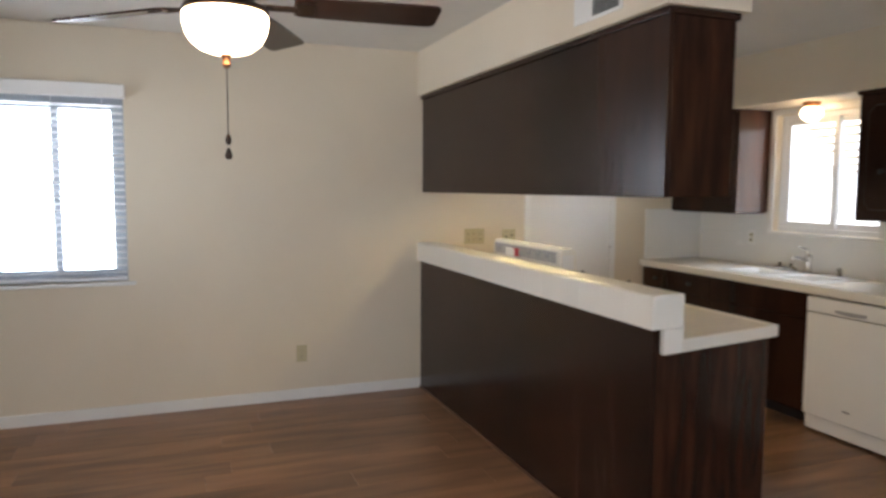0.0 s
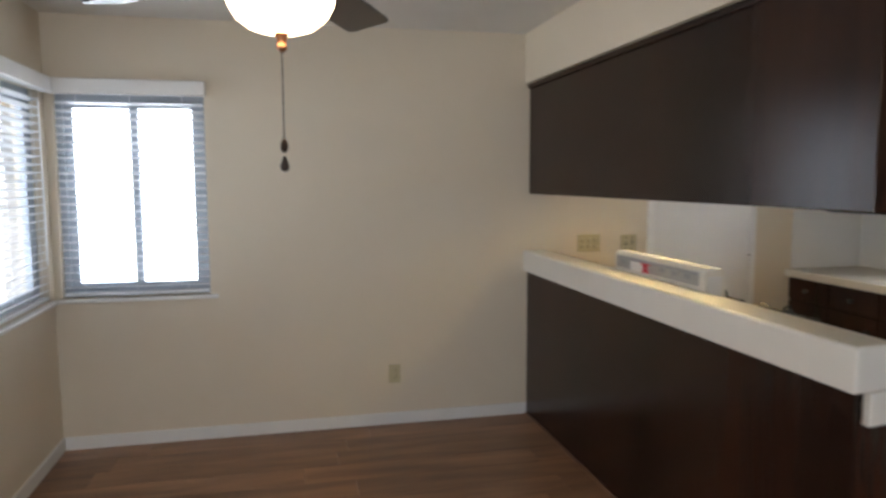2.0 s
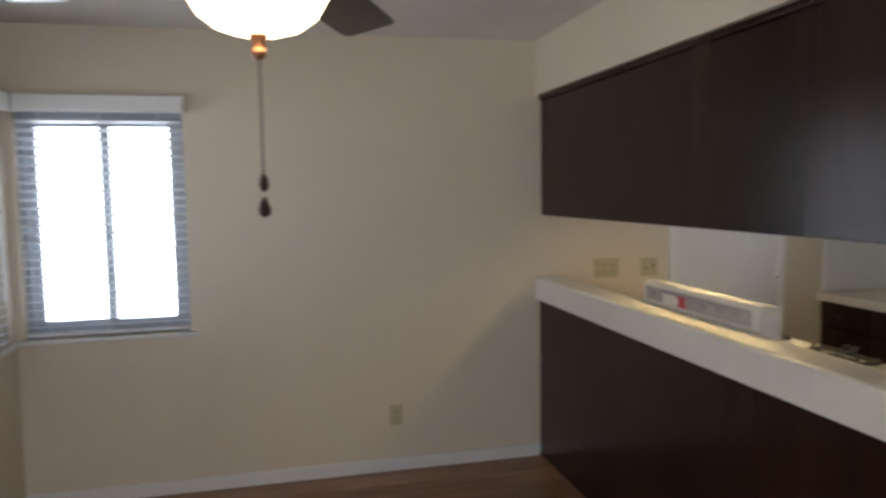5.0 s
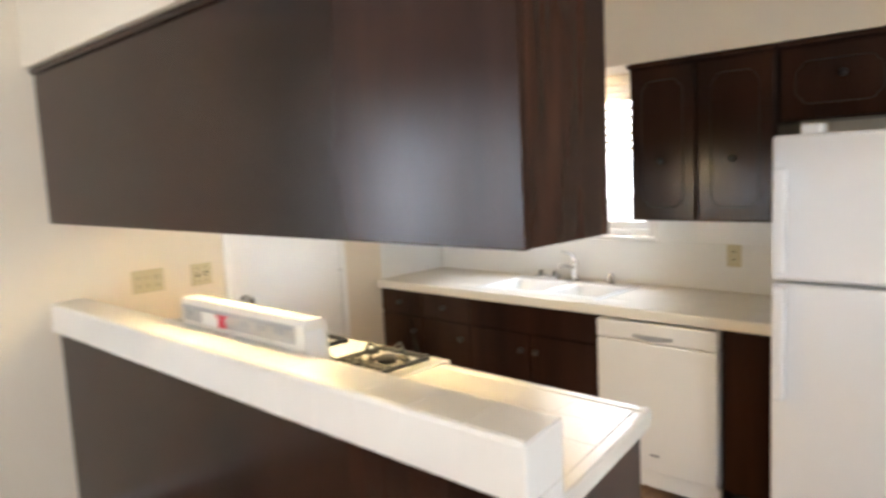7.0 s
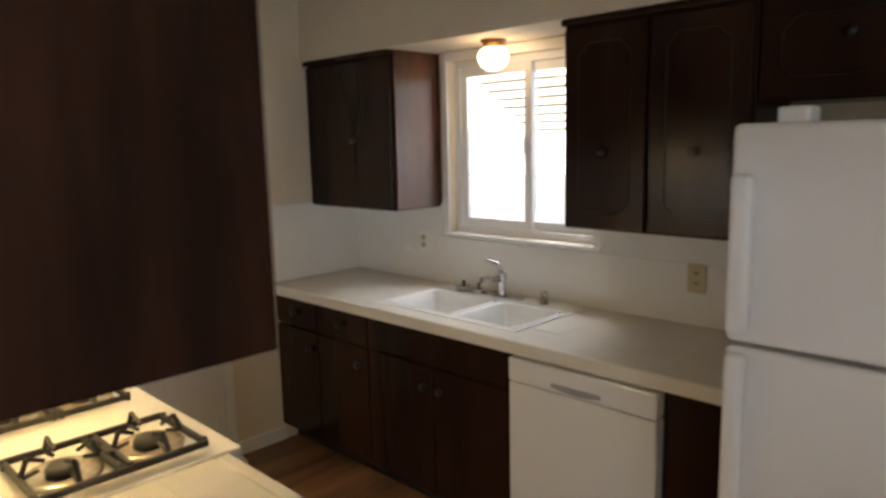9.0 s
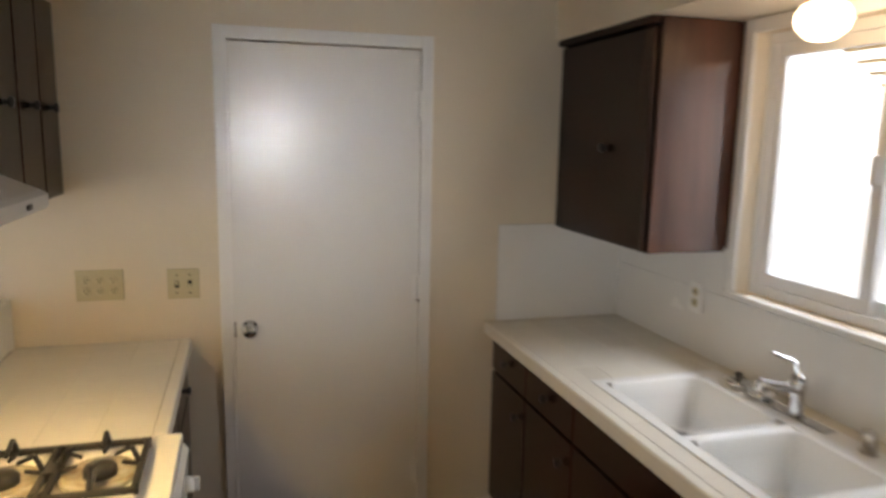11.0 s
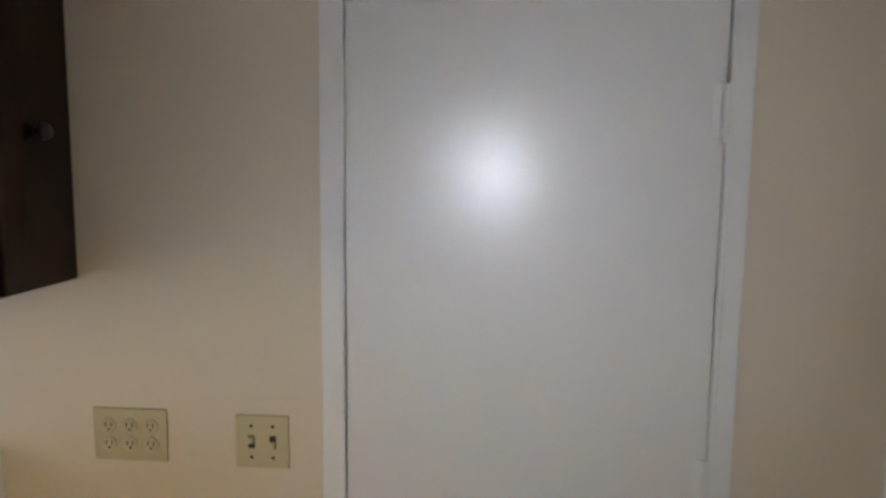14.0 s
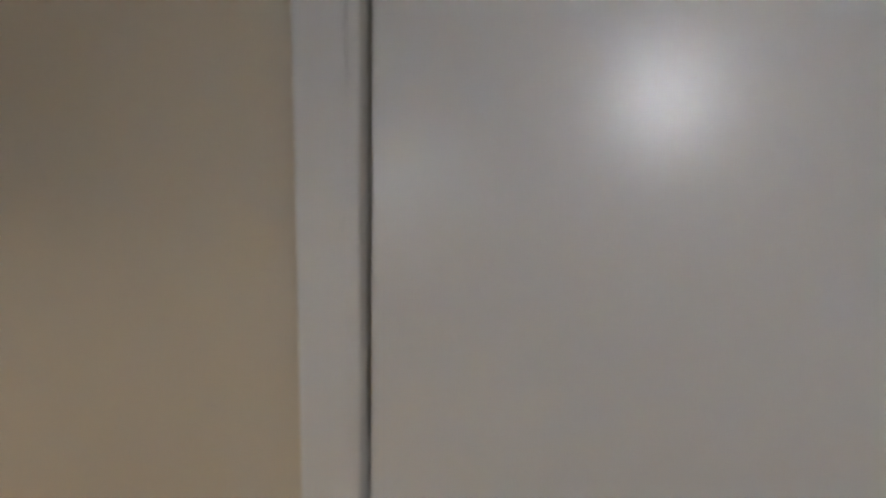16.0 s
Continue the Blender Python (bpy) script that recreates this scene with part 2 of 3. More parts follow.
structure("wall_north", wall_x(0, 0.14, WEST - 0.14, EAST + 0.14, 2.55, [(-3.59, -2.80, 0.885, 2.03), (0.044, 0.782, 0, 2.028)], bmesh.new()), WALL, "warm beige painted north wall with window and door openings")
structure("wall_west", wall_y(WEST - 0.14, WEST, SOUTH - 0.14, 0, 2.55, [(-1.13, -0.08, 0.885, 2.03)], bmesh.new()), WALL, "warm beige painted west wall with a wide window opening")
structure("wall_east", wall_y(EAST, EAST + 0.14, SOUTH - 0.14, 0, 2.55, [(-1.63, -0.765, 1.18, 2.04)], bmesh.new()), WALL, "warm beige painted kitchen wall with a window over the sink")
structure("wall_south", wall_x(SOUTH - 0.14, SOUTH, WEST, EAST, 2.55, [(-3.15, -1.45, 0.25, 2.15), (0.12, 0.54, 1.45, 1.87)], bmesh.new()), WALL, "plain unseen beige wall with added windows, closing the room")
structure("ceiling", box(WEST, EAST, SOUTH, 0, TOP, TOP + 0.1), CEIL, "off-white lightly textured painted ceiling", "ceiling")
structure("soffit_1", box(-0.872, -0.495, CAB_END - 0.035, 0, 2.143, TOP + 0.02), WALL, "beige boxed soffit above the hanging peninsula cabinets", "soffit")
structure("soffit_2", box(1.356, EAST, -3.75, 0, 2.088, TOP + 0.02), WALL, "beige boxed soffit above the sink wall cabinets", "soffit")
structure("baseboard_1", add(box(WEST + 0.014, PANEL - 0.001, -0.014, -0.0005, 0.012, 0.088, 0.004), box(0.828, 1.13, -0.014, -0.0005, 0.012, 0.088, 0.004)), TRIM, "low white painted baseboard along the north wall", "baseboard")
structure("baseboard_2", box(WEST + 0.0005, WEST + 0.014, SOUTH, -0.0005, 0.012, 0.088, 0.004), TRIM, "low white painted baseboard along the west wall", "baseboard")


# ---- windows ----
def window(name, axis, at, a0, a1, z0, z1, out, label, mid, finish=VINYL):
    """A sliding window in a wall: axis is the way it runs, out the way it faces."""
    w = thing(name, (at, a0, z0) if axis == "y" else (a0, at, z0), label, "window", kind="structure")

    def b(u0, u1, d0, d1, c0, c1, bev=0.003, bm=None):
        e0, e1 = at + out * d0, at + out * d1
        return box(e0, e1, u0, u1, c0, c1, bev, bm) if axis == "y" else box(u0, u1, e0, e1, c0, c1, bev, bm)

    f = 0.035
    fr = b(a0, a1, 0.05, 0.11, z0, z0 + f)
    b(a0, a1, 0.05, 0.11, z1 - f, z1, 0.003, fr)
    b(a0, a0 + f, 0.05, 0.11, z0 + f, z1 - f, 0.003, fr)
    b(a1 - f, a1, 0.05, 0.11, z0 + f, z1 - f, 0.003, fr)
    part("window_frame", fr, finish, w)
    for k, (u0, u1) in enumerate(((a0 + f, mid + 0.022), (mid - 0.022, a1 - f))):
        d0, d1 = (0.055, 0.078) if k else (0.080, 0.103)
        s = 0.042
        sh = b(u0, u1, d0, d1, z0 + f, z0 + f + s)
        b(u0, u1, d0, d1, z1 - f - s, z1 - f, 0.003, sh)
        b(u0, u0 + s, d0, d1, z0 + f + s, z1 - f - s, 0.003, sh)
        b(u1 - s, u1, d0, d1, z0 + f + s, z1 - f - s, 0.003, sh)
        sash = part("sash", sh, finish, w)
        p = part("pane", b(u0 + s - 0.004, u1 - s + 0.004, d0 + 0.009, d0 + 0.013, z0 + f + s - 0.004, z1 - f - s + 0.004, 0), GLASS, sash)
        p.visible_shadow = False
    return w, b


w1, b1 = window("window_1", "x", 0, -3.59, -2.80, 0.885, 2.03, 1, "grey framed sliding window behind an open slatted blind, glaring daylight", -3.19, ALU)
part("window_sill", b1(-3.618, -2.755, -0.030, 0.05, 0.862, 0.884, 0.006), TRIM, w1)
w2, b2 = window("window_2", "y", WEST, -1.13, -0.08, 0.885, 2.03, -1, "grey framed sliding window in the corner wall with open blind", -0.65, ALU)
part("window_sill", b2(-1.17, -0.036, -0.030, 0.05, 0.862, 0.884, 0.006), TRIM, w2)
w3, b3 = window("window_3", "y", EAST, -1.63, -0.765, 1.18, 2.04, 1, "cream trimmed sliding window over the kitchen sink", -1.225)
part("window_sill", b3(-1.67, -0.73, -0.022, 0.05, 1.158, 1.179, 0.005), TRIM, w3)
part("latch", box(EAST + 0.040, EAST + 0.055, -1.235, -1.205, 1.58, 1.66, 0.006), VINYL, w3)
kc = bmesh.new()
for q in ((-0.765, -0.725, 1.18, 2.085), (-1.67, -1.63, 1.18, 2.085), (-1.63, -0.765, 2.04, 2.085)):
    box(EAST - 0.014, EAST - 0.0005, q[0], q[1], q[2], q[3], 0.003, kc)
part("casing", kc, TRIM, w3)
# Unseen window, added as the opening for the south-west fill
w4, b4 = window("window_4", "x", SOUTH, -3.15, -1.45, 0.25, 2.15, -1, "tall white sliding window, unseen, added to close and light the room", -2.3)
# Unseen window, added only to house the carried light's stand-in lamp
w5, b5 = window("window_5", "x", SOUTH, 0.12, 0.54, 1.45, 1.87, -1, "small square white window, added for the carried light's stand-in lamp", 0.16)


def blind(axis, at, a0, a1, z0, z1, inward, label):
    bl = thing("window_blind", (at, (a0 + a1) / 2, z0) if axis == "y" else ((a0 + a1) / 2, at, z0), label, "blind", "dining window blinds")

    def b(u0, u1, d0, d1, c0, c1, bev=0.0):
        e0, e1 = at + inward * d0, at + inward * d1
        return box(e0, e1, u0, u1, c0, c1, bev) if axis == "y" else box(u0, u1, e0, e1, c0, c1, bev)

    part("valance", b(a0 - 0.014, a1 + 0.014, 0.006, 0.062, z1 - 0.012, z1 + 0.072, 0.006), TRIM, bl)
    part("bottom_rail", b(a0 + 0.008, a1 - 0.008, -0.046, -0.002, z0 + 0.012, z0 + 0.030, 0.004), SLAT, bl)
    n = int((z1 - z0 - 0.06) / 0.043)
    first = None
    for i in range(n):
        zz = z0 + 0.058 + i * 0.043
        if first is None:
            s = b(a0 + 0.008, a1 - 0.008, -0.047, -0.001, zz - 0.0015, zz + 0.0015)
            c = Vector((at - inward * 0.024, 0, zz)) if axis == "y" else Vector((0, at - inward * 0.024, zz))
            bmesh.ops.rotate(s, cent=c, matrix=Matrix.Rotation(radians(-14), 3, "Y" if axis == "y" else "X"), verts=s.verts)
            first = part("slat", s, SLAT, bl)
            z_first = zz
        else:
            o = new("slat", first.data)
            o.parent = bl
            o.location = (0, 0, zz - z_first)
    for u in (a0 + 0.12, (a0 + a1) / 2, a1 - 0.12):
        part("ladder_cord", b(u - 0.002, u + 0.002, 0.0, 0.002, z0 + 0.03, z1 - 0.01), SLAT, bl)
    return bl


blind("x", 0.0, -3.59, -2.80, 0.885, 2.03, -1, "white slatted blind with open slats on the north window")
bw = blind("y", WEST, -1.13, -0.08, 0.885, 2.03, 1, "white slatted blind with open slats on the west window")
part("tilt_wand", rod((WEST + 0.02, -0.16, 1.98), (WEST + 0.022, -0.16, 1.10), 0.004, 0.005), SLAT, bw)

# ---- door ----
dr = thing("door_1", (0.41, 0, 0), "closed white painted flush door with chrome knob", "door", kind="structure")
slab = part("slab", box(0.0475, 0.7785, -0.009, 0.034, 0.012, 2.020, 0.003), DOORP, dr)
cs = bmesh.new()
for x0, x1 in ((-0.002, 0.046), (0.780, 0.828)):
    box(x0, x1, -0.016, -0.0005, 0, 2.075, 0.004, cs)
box(0.046, 0.780, -0.0155, -0.0005, 2.026, 2.0745, 0.004, cs)
part("casing", cs, TRIM, dr)
cb = box(0.036, 0.046, -0.0195, -0.015, 0, 2.06, 0.003)
box(0.780, 0.790, -0.0195, -0.015, 0, 2.06, 0.003, cb)
part("casing_bead", cb, TRIM, dr)
part("stop", box(0.045, 0.781, 0.060, 0.075, 0.0, 2.026, 0.002), TRIM, dr)
kn = part("door_knob", lathe([(0.0, 0.072), (0.014, 0.071), (0.025, 0.064), (0.029, 0.052), (0.026, 0.040), (0.014, 0.030), (0.011, 0.014), (0.030, 0.010), (0.033, 0.002), (0.033, 0.0)], (0.104, -0.0085, 0.938), "-Y"), CHROME, dr, "polished chrome door knob")
part("lock_button", lathe([(0.0, 0.076), (0.006, 0.075), (0.007, 0.070), (0.007, 0.068)], (0.104, -0.0085, 0.938), "-Y"), DARK, kn)
part("strike", box(0.0468, 0.0535, -0.0115, -0.006, 0.905, 0.965, 0.001), CHROME, dr)
for zz in (1.765, 1.025, 0.22):
    h = part("hinge", rod((0.7775, -0.012, zz), (0.7775, -0.012, zz + 0.098), 0.0095), TRIM, dr, "paint-covered butt hinge")
    part("hinge_leaf", box(0.752, 0.777, -0.0115, -0.007, zz, zz + 0.098, 0.001), TRIM, h)
    part("hinge_pin", rod((0.7775, -0.012, zz - 0.012), (0.7775, -0.012, zz - 0.001), 0.006, 0.010), CHROME if zz == 1.025 else TRIM, h)


# ---- wall plates ----
def plate(name, x, z, w, h, label, category):
    p = thing(name, (x, 0, z), label, category)
    part("cover", box(x - w / 2, x + w / 2, -0.007, -0.0005, z - h / 2, z + h / 2, 0.003), ALMOND, p)
    return p


def receptacle(p, x, z):
    r = part("receptacle", lathe([(0.0165, 0.0), (0.0165, 0.0025), (0.015, 0.0035)], (x, -0.006, z), "-Y", 20), ALMOND, p)
    s = box(x - 0.007, x - 0.005, -0.0105, -0.0092, z - 0.002, z + 0.007)
    box(x + 0.005, x + 0.007, -0.0105, -0.0092, z - 0.002, z + 0.007, 0, s)
    rod((x, -0.0092, z - 0.008), (x, -0.0105, z - 0.008), 0.0028, seg=10, bm=s)
    part("slots", s, DARK, r)


p6 = plate("outlet_plate", -0.420, 1.128, 0.162, 0.116, "almond plastic triple outlet plate on the kitchen wall", "outlet")
for dx in (-0.046, 0, 0.046):
    for dz in (-0.020, 0.020):
        receptacle(p6, -0.420 + dx, 1.128 + dz)
    part("screw", lathe([(0.004, 0), (0.003, 0.0015)], (-0.420 + dx, -0.0068, 1.128), "-Y", 10), ALMOND, p6)
sw = plate("switch_plate", -0.133, 1.123, 0.115, 0.116, "almond double light switch plate beside the door", "switch")
for dx, up in ((-0.023, 1), (0.023, -1)):
    tg = box(-0.133 + dx - 0.005, -0.133 + dx + 0.005, -0.017, -0.005, 1.123 + up * 0.006 - 0.007, 1.123 + up * 0.006 + 0.007, 0.002)
    part("toggle", tg, ALMOND, sw)
    part("toggle_slot", box(-0.133 + dx - 0.007, -0.133 + dx + 0.007, -0.0085, -0.006, 1.109, 1.137, 0.001), DARK, sw)
    for dz in (-0.034, 0.034):
        part("screw", lathe([(0.0038, 0), (0.003, 0.0015)], (-0.133 + dx, -0.0068, 1.123 + dz), "-Y", 10), DARK, sw)
pd = plate("outlet_plate", -1.718, 0.335, 0.074, 0.118, "almond duplex outlet plate low on the dining wall", "outlet")
for dz in (-0.020, 0.020):
    receptacle(pd, -1.718, 0.335 + dz)
for yy, zz in ((-2.10, 1.10), (-0.58, 1.12)):
    pk = thing("outlet_plate", (1.70, yy, zz), ("almond" if yy < -1 else "white") + " duplex outlet plate on the white backsplash", "outlet", "backsplash outlets")
    part("cover", box(1.692, 1.6995, yy - 0.037, yy + 0.037, zz - 0.058, zz + 0.058, 0.003), ALMOND if yy < -1 else TRIM, pk)
    for dz in (-0.02, 0.02):
        rr = part("receptacle", lathe([(0.0165, 0.0), (0.0165, 0.0025), (0.015, 0.0035)], (1.6925, yy, zz + dz), "-X", 20), ALMOND, pk)
        part("slots", box(1.6882, 1.6892, yy - 0.007, yy + 0.007, zz + dz - 0.002, zz + dz + 0.005), DARK, rr)

# ---- peninsula ----
pen = thing("peninsula_cabinet", (-0.48, -1.3, 0), "dark espresso wood peninsula base with plain panelled back", "cabinet")
part("back_panel", box(PANEL, PANEL + 0.02, PEN_END, -0.001, 0.0125, 0.963, 0.002), ESP, pen)
for y0, y1 in ((-0.898, -0.001), (PEN_END, -1.752)):
    part("body", box(PANEL + 0.021, -0.150, y0 + (0.021 if y0 < -2 else 0), y1, 0.10, 0.868, 0.002), ESP, pen)
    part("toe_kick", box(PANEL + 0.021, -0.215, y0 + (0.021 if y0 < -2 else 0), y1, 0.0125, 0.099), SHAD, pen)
part("end_panel", box(PANEL + 0.021, -0.150, PEN_END, PEN_END + 0.020, 0.0125, 0.868, 0.002), ESPX, pen, "end panel with visible veneer grain")
part("floor_strip", box(PANEL - 0.014, PANEL - 0.0005, PEN_END - 0.01, -0.016, 0.0125, 0.028, 0.005), STRIP, pen, "reddish wooden floor moulding")
part("stub_wall", box(PANEL + 0.021, LEDGE_K - 0.013, PEN_END + 0.021, -0.001, 0.869, 1.075), ESP, pen)
for y0, y1 in ((-0.44, -0.010), (-0.888, -0.45), (-2.20, -1.762), (-2.638, -2.21)):
    dwr = part("drawer", box(-0.149, -0.130, y0, y1, 0.70, 0.855, 0.004), ESP, pen)
    part("knob", lathe([(0.009, 0), (0.007, 0.012), (0.016, 0.018), (0.014, 0.026), (0, 0.028)], (-0.130, (y0 + y1) / 2, 0.78), "X", 16), KNOBM, dwr)
    dd = part("door", box(-0.149, -0.130, y0, y1, 0.115, 0.685, 0.004), ESP, pen)
    part("knob", lathe([(0.009, 0), (0.007, 0.012), (0.016, 0.018), (0.014, 0.026), (0, 0.028)], (-0.130, y0 + 0.05, 0.62), "X", 16), KNOBM, dd)

led = thing("ledge", (-0.79, -1.3, 0.985), "raised white tiled bar ledge on the peninsula", "ledge")
part("core", box(PANEL - 0.022, LEDGE_K - 0.004, PEN_END - 0.018, -0.001, 0.965, 1.082), GROUT, led)
n = 16
step = (-PEN_END + 0.025) / n
for i in range(n):
    y1 = -i * step - 0.0010
    y0 = -(i + 1) * step + (0.0004 if i < n - 1 else -0.002)
    if i == 0:
        y1 = -0.002
    part("tile", prism([(PANEL - 0.028, 0.962), (PANEL - 0.028, 1.080), (PANEL - 0.024, 1.088), (PANEL - 0.014, 1.092), (LEDGE_K - 0.012, 1.092), (LEDGE_K - 0.003, 1.089), (LEDGE_K, 1.080), (LEDGE_K, 0.912), (LEDGE_K - 0.006, 0.912), (LEDGE_K - 0.006, 1.0825), (PANEL - 0.0225, 1.0825), (PANEL - 0.0225, 0.962)], y0, y1), TILE, led)
part("end_tile", box(PANEL - 0.026, LEDGE_K - 0.002, PEN_END - 0.029, PEN_END - 0.019, 0.962, 1.086, 0.004), TILE, led)
part("end_tile", box(PANEL + 0.030, LEDGE_K - 0.002, PEN_END - 0.028, PEN_END - 0.001, 0.862, 0.9605, 0.004), TILE, led)


def tiled_top(name, x0, x1, y0, y1, edges, label, holes=(), size=0.155):
    """A tiled counter: bed, square tiles with joints, rounded edge caps."""
    c = thing(name, ((x0 + x1) / 2, (y0 + y1) / 2, 0.87), label, "countertop")
    bed = bmesh.new()
    ys = [y0] + [v for h in holes for v in (h[2], h[3])] + [y1]
    for k in range(0, len(ys), 2):
        box(x0 + 0.004, x1 - 0.004, ys[k] + 0.004, ys[k + 1] - 0.004, 0.869, 0.9085, 0, bed)
    for h in holes:
        box(x0 + 0.004, h[0], h[2] - 0.004, h[3] + 0.004, 0.869, 0.9085, 0, bed)
        box(h[1], x1 - 0.004, h[2] - 0.004, h[3] + 0.004, 0.869, 0.9085, 0, bed)
    part("bed", bed, GROUT, c)
    cap = 0.040
    xa, xb = x0 + (cap if "w" in edges else 0), x1 - (cap if "e" in edges else 0)
    ya, yb = y0 + (cap if "s" in edges else 0), y1
    nx, ny = max(1, round((xb - xa) / size)), max(1, round((yb - ya) / size))
    sx, sy = (xb - xa) / nx, (yb - ya) / ny
    for i in range(nx):
        for j in range(ny):
            tx0, tx1 = xa + i * sx + 0.0003, xa + (i + 1) * sx - 0.0003
            ty0, ty1 = ya + j * sy + 0.0003, ya + (j + 1) * sy - 0.0003
            for h in holes:
                if tx1 > h[0] and tx0 < h[1] and ty1 > h[2] and ty0 < h[3]:
                    if tx0 < h[0] - 0.02:
                        tx1 = h[0]
                    elif tx1 > h[1] + 0.02:
                        tx0 = h[1]
                    elif ty0 < h[2] - 0.02:
                        ty1 = h[2]
                    elif ty1 > h[3] + 0.02:
                        ty0 = h[3]
                    else:
                        tx1 = tx0
            if tx1 - tx0 > 0.004 and ty1 - ty0 > 0.004:
                part("tile", box(tx0, tx1, ty0, ty1, 0.9086, 0.9105, 0.0004, seg=1), CTOP, c)
    if "e" in edges:
        part("edge_cap", box(x1 - cap, x1, y0, y1, 0.860, 0.9135, 0.008, seg=3), CTOP, c)
    if "w" in edges:
        part("edge_cap", box(x0, x0 + cap, y0, y1, 0.860, 0.9135, 0.008, seg=3), CTOP, c)
    if "s" in edges:
        part("edge_cap", box(xa, xb, y0 - 0.004, y0 + cap, 0.860, 0.9135, 0.008, seg=3), CTOP, c)
    return c


tiled_top("countertop", LEDGE_K + 0.001, CTR_K, -0.898, -0.001, "e", "cream tiled countertop between stove and north wall")
end_top = tiled_top("countertop", LEDGE_K + 0.001, CTR_K, PEN_END - 0.022, -1.752, "es", "cream tiled countertop at the open end of the peninsula")


def skew_end(root):
    """The open end of the peninsula runs at a slant towards the kitchen."""
    for o in root.children_recursive:
        oy, ox = ORG[o].y, ORG[o].x
        for v in o.data.vertices:
            if v.co.y + oy < PEN_END + 0.19:
                f = min(1.0, (PEN_END + 0.19 - v.co.y - oy) / 0.15)
                v.co.y += f * 0.170 * max(0.0, v.co.x + ox - PANEL)


skew_end(pen)
skew_end(led)
skew_end(end_top)
SINK = (1.172, 1.640, -1.615, -0.795)
tiled_top("countertop", FRONT_E, EAST - 0.012, -2.555, -0.012, "w", "long cream tiled countertop around the white sink", [SINK])

# ---- hanging cabinets over the peninsula ----
hang = thing("hanging_cabinet", (-0.685, -1.3, 1.445), "long dark espresso hanging cabinet over the peninsula", "cabinet")
part("back_panel", box(-0.836, -0.818, CAB_END, -0.001, 1.454, 2.140, 0.003), ESP, hang)
part("body", box(-0.817, -0.536, CAB_END + 0.021, -0.001, 1.458, 2.140, 0.002), ESP, hang)
part("end_panel", box(-0.817, -0.530, CAB_END, CAB_END + 0.020, 1.456, 2.140, 0.003), ESPX, hang, "end panel with figured veneer grain")
part("crown", add(box(-0.852, -0.8365, CAB_END - 0.016, -0.001, 2.114, 2.142, 0.006), box(-0.836, -0.52, CAB_END - 0.016, CAB_END - 0.0005, 2.114, 2.142, 0.006)), ESP, hang)


def knob_e(parent, x, y, z, face="X"):
    part("knob", lathe([(0.009, 0), (0.007, 0.012), (0.017, 0.018), (0.015, 0.026), (0, 0.029)], (x, y, z), face, 16), KNOBM, parent)


for y0, y1, z0, ky in ((-0.225, -0.008, 1.463, -0.12), (-0.455, -0.240, 1.463, -0.35), (-0.885, -0.470, 1.463, -0.60), (-1.325, -0.905, 1.60, -1.115), (-1.750, -1.340, 1.60, -1.545), (-2.190, -1.770, 1.463, -1.98), (-2.655, -2.205, 1.463, -2.41)):
    d = part("door", box(-0.5355, -0.516, y0, y1, z0, 2.110, 0.004), ESP, hang)
    knob_e(d, -0.516, ky, 1.76)

# ---- range hood ----
hood = thing("range_hood", (-0.43, -1.31, 1.475), "white enamel range hood under the hanging cabinet", "range hood")
part("canopy", prism([(-0.514, 1.502), (-0.365, 1.502), (-0.356, 1.508), (-0.356, 1.538), (-0.372, 1.548), (-0.490, 1.598), (-0.514, 1.598)], -1.750, -0.880), ENAMEL, hood)
part("lamp_lens", box(-0.49, -0.40, -1.42, -1.23, 1.492, 1.501, 0.003), HOODL, hood, "glowing warm lamp lens")
part("filter", box(-0.50, -0.38, -1.70, -1.46, 1.494, 1.501, 0.002), GALV, hood)
part("switch", box(-0.3565, -0.351, -1.06, -1.03, 1.516, 1.528, 0.001), KNOBM, hood)

# ---- stove ----
st = thing("gas_stove", (-0.38, -1.325, 0), "white gas stove with black grates set in the peninsula", "stove")
Y0, Y1 = -1.748, -0.902
part("body", box(LEDGE_K + 0.02, -0.105, Y0, Y1, 0.03, 0.885, 0.003), STOVE, st)
part("cooktop", box(LEDGE_K + 0.08, -0.075, Y0, Y1, 0.886, 0.915, 0.006, seg=3), STOVE, st)
bg = part("backguard", prism([(LEDGE_K + 0.004, 0.916), (LEDGE_K + 0.004, 1.165), (LEDGE_K + 0.014, 1.182), (LEDGE_K + 0.075, 1.182), (LEDGE_K + 0.088, 1.172), (LEDGE_K + 0.108, 0.9165), (LEDGE_K + 0.0785, 0.9165), (LEDGE_K + 0.0785, 0.916)], Y0, Y1 - 0.06), STOVE, st)
part("back_recess", box(LEDGE_K + 0.0005, LEDGE_K + 0.0038, Y0 + 0.045, Y1 - 0.08, 1.104, 1.163), GALV, bg, "bare steel back of the control panel")
part("back_rail", box(LEDGE_K - 0.004, LEDGE_K + 0.0003, Y0 + 0.05, Y1 - 0.09, 1.150, 1.160, 0.001), GREYP, bg)
part("warning_label", box(LEDGE_K - 0.003, LEDGE_K + 0.0002, -1.24, -1.13, 1.104, 1.146), PAPER, bg)
part("warning_stripe", prism([(-1.30, 1.104), (-1.245, 1.104), (-1.250, 1.134), (-1.225, 1.148), (-1.315, 1.148), (-1.285, 1.134)], LEDGE_K - 0.004, LEDGE_K + 0.0001, "YZ"), RED, bg)
for yy in (-1.05, -1.42, -1.52, -1.62):
    part("bracket", box(LEDGE_K - 0.005, LEDGE_K + 0.0002, yy - 0.025, yy + 0.025, 1.126, 1.149, 0.002), GREYP, bg)
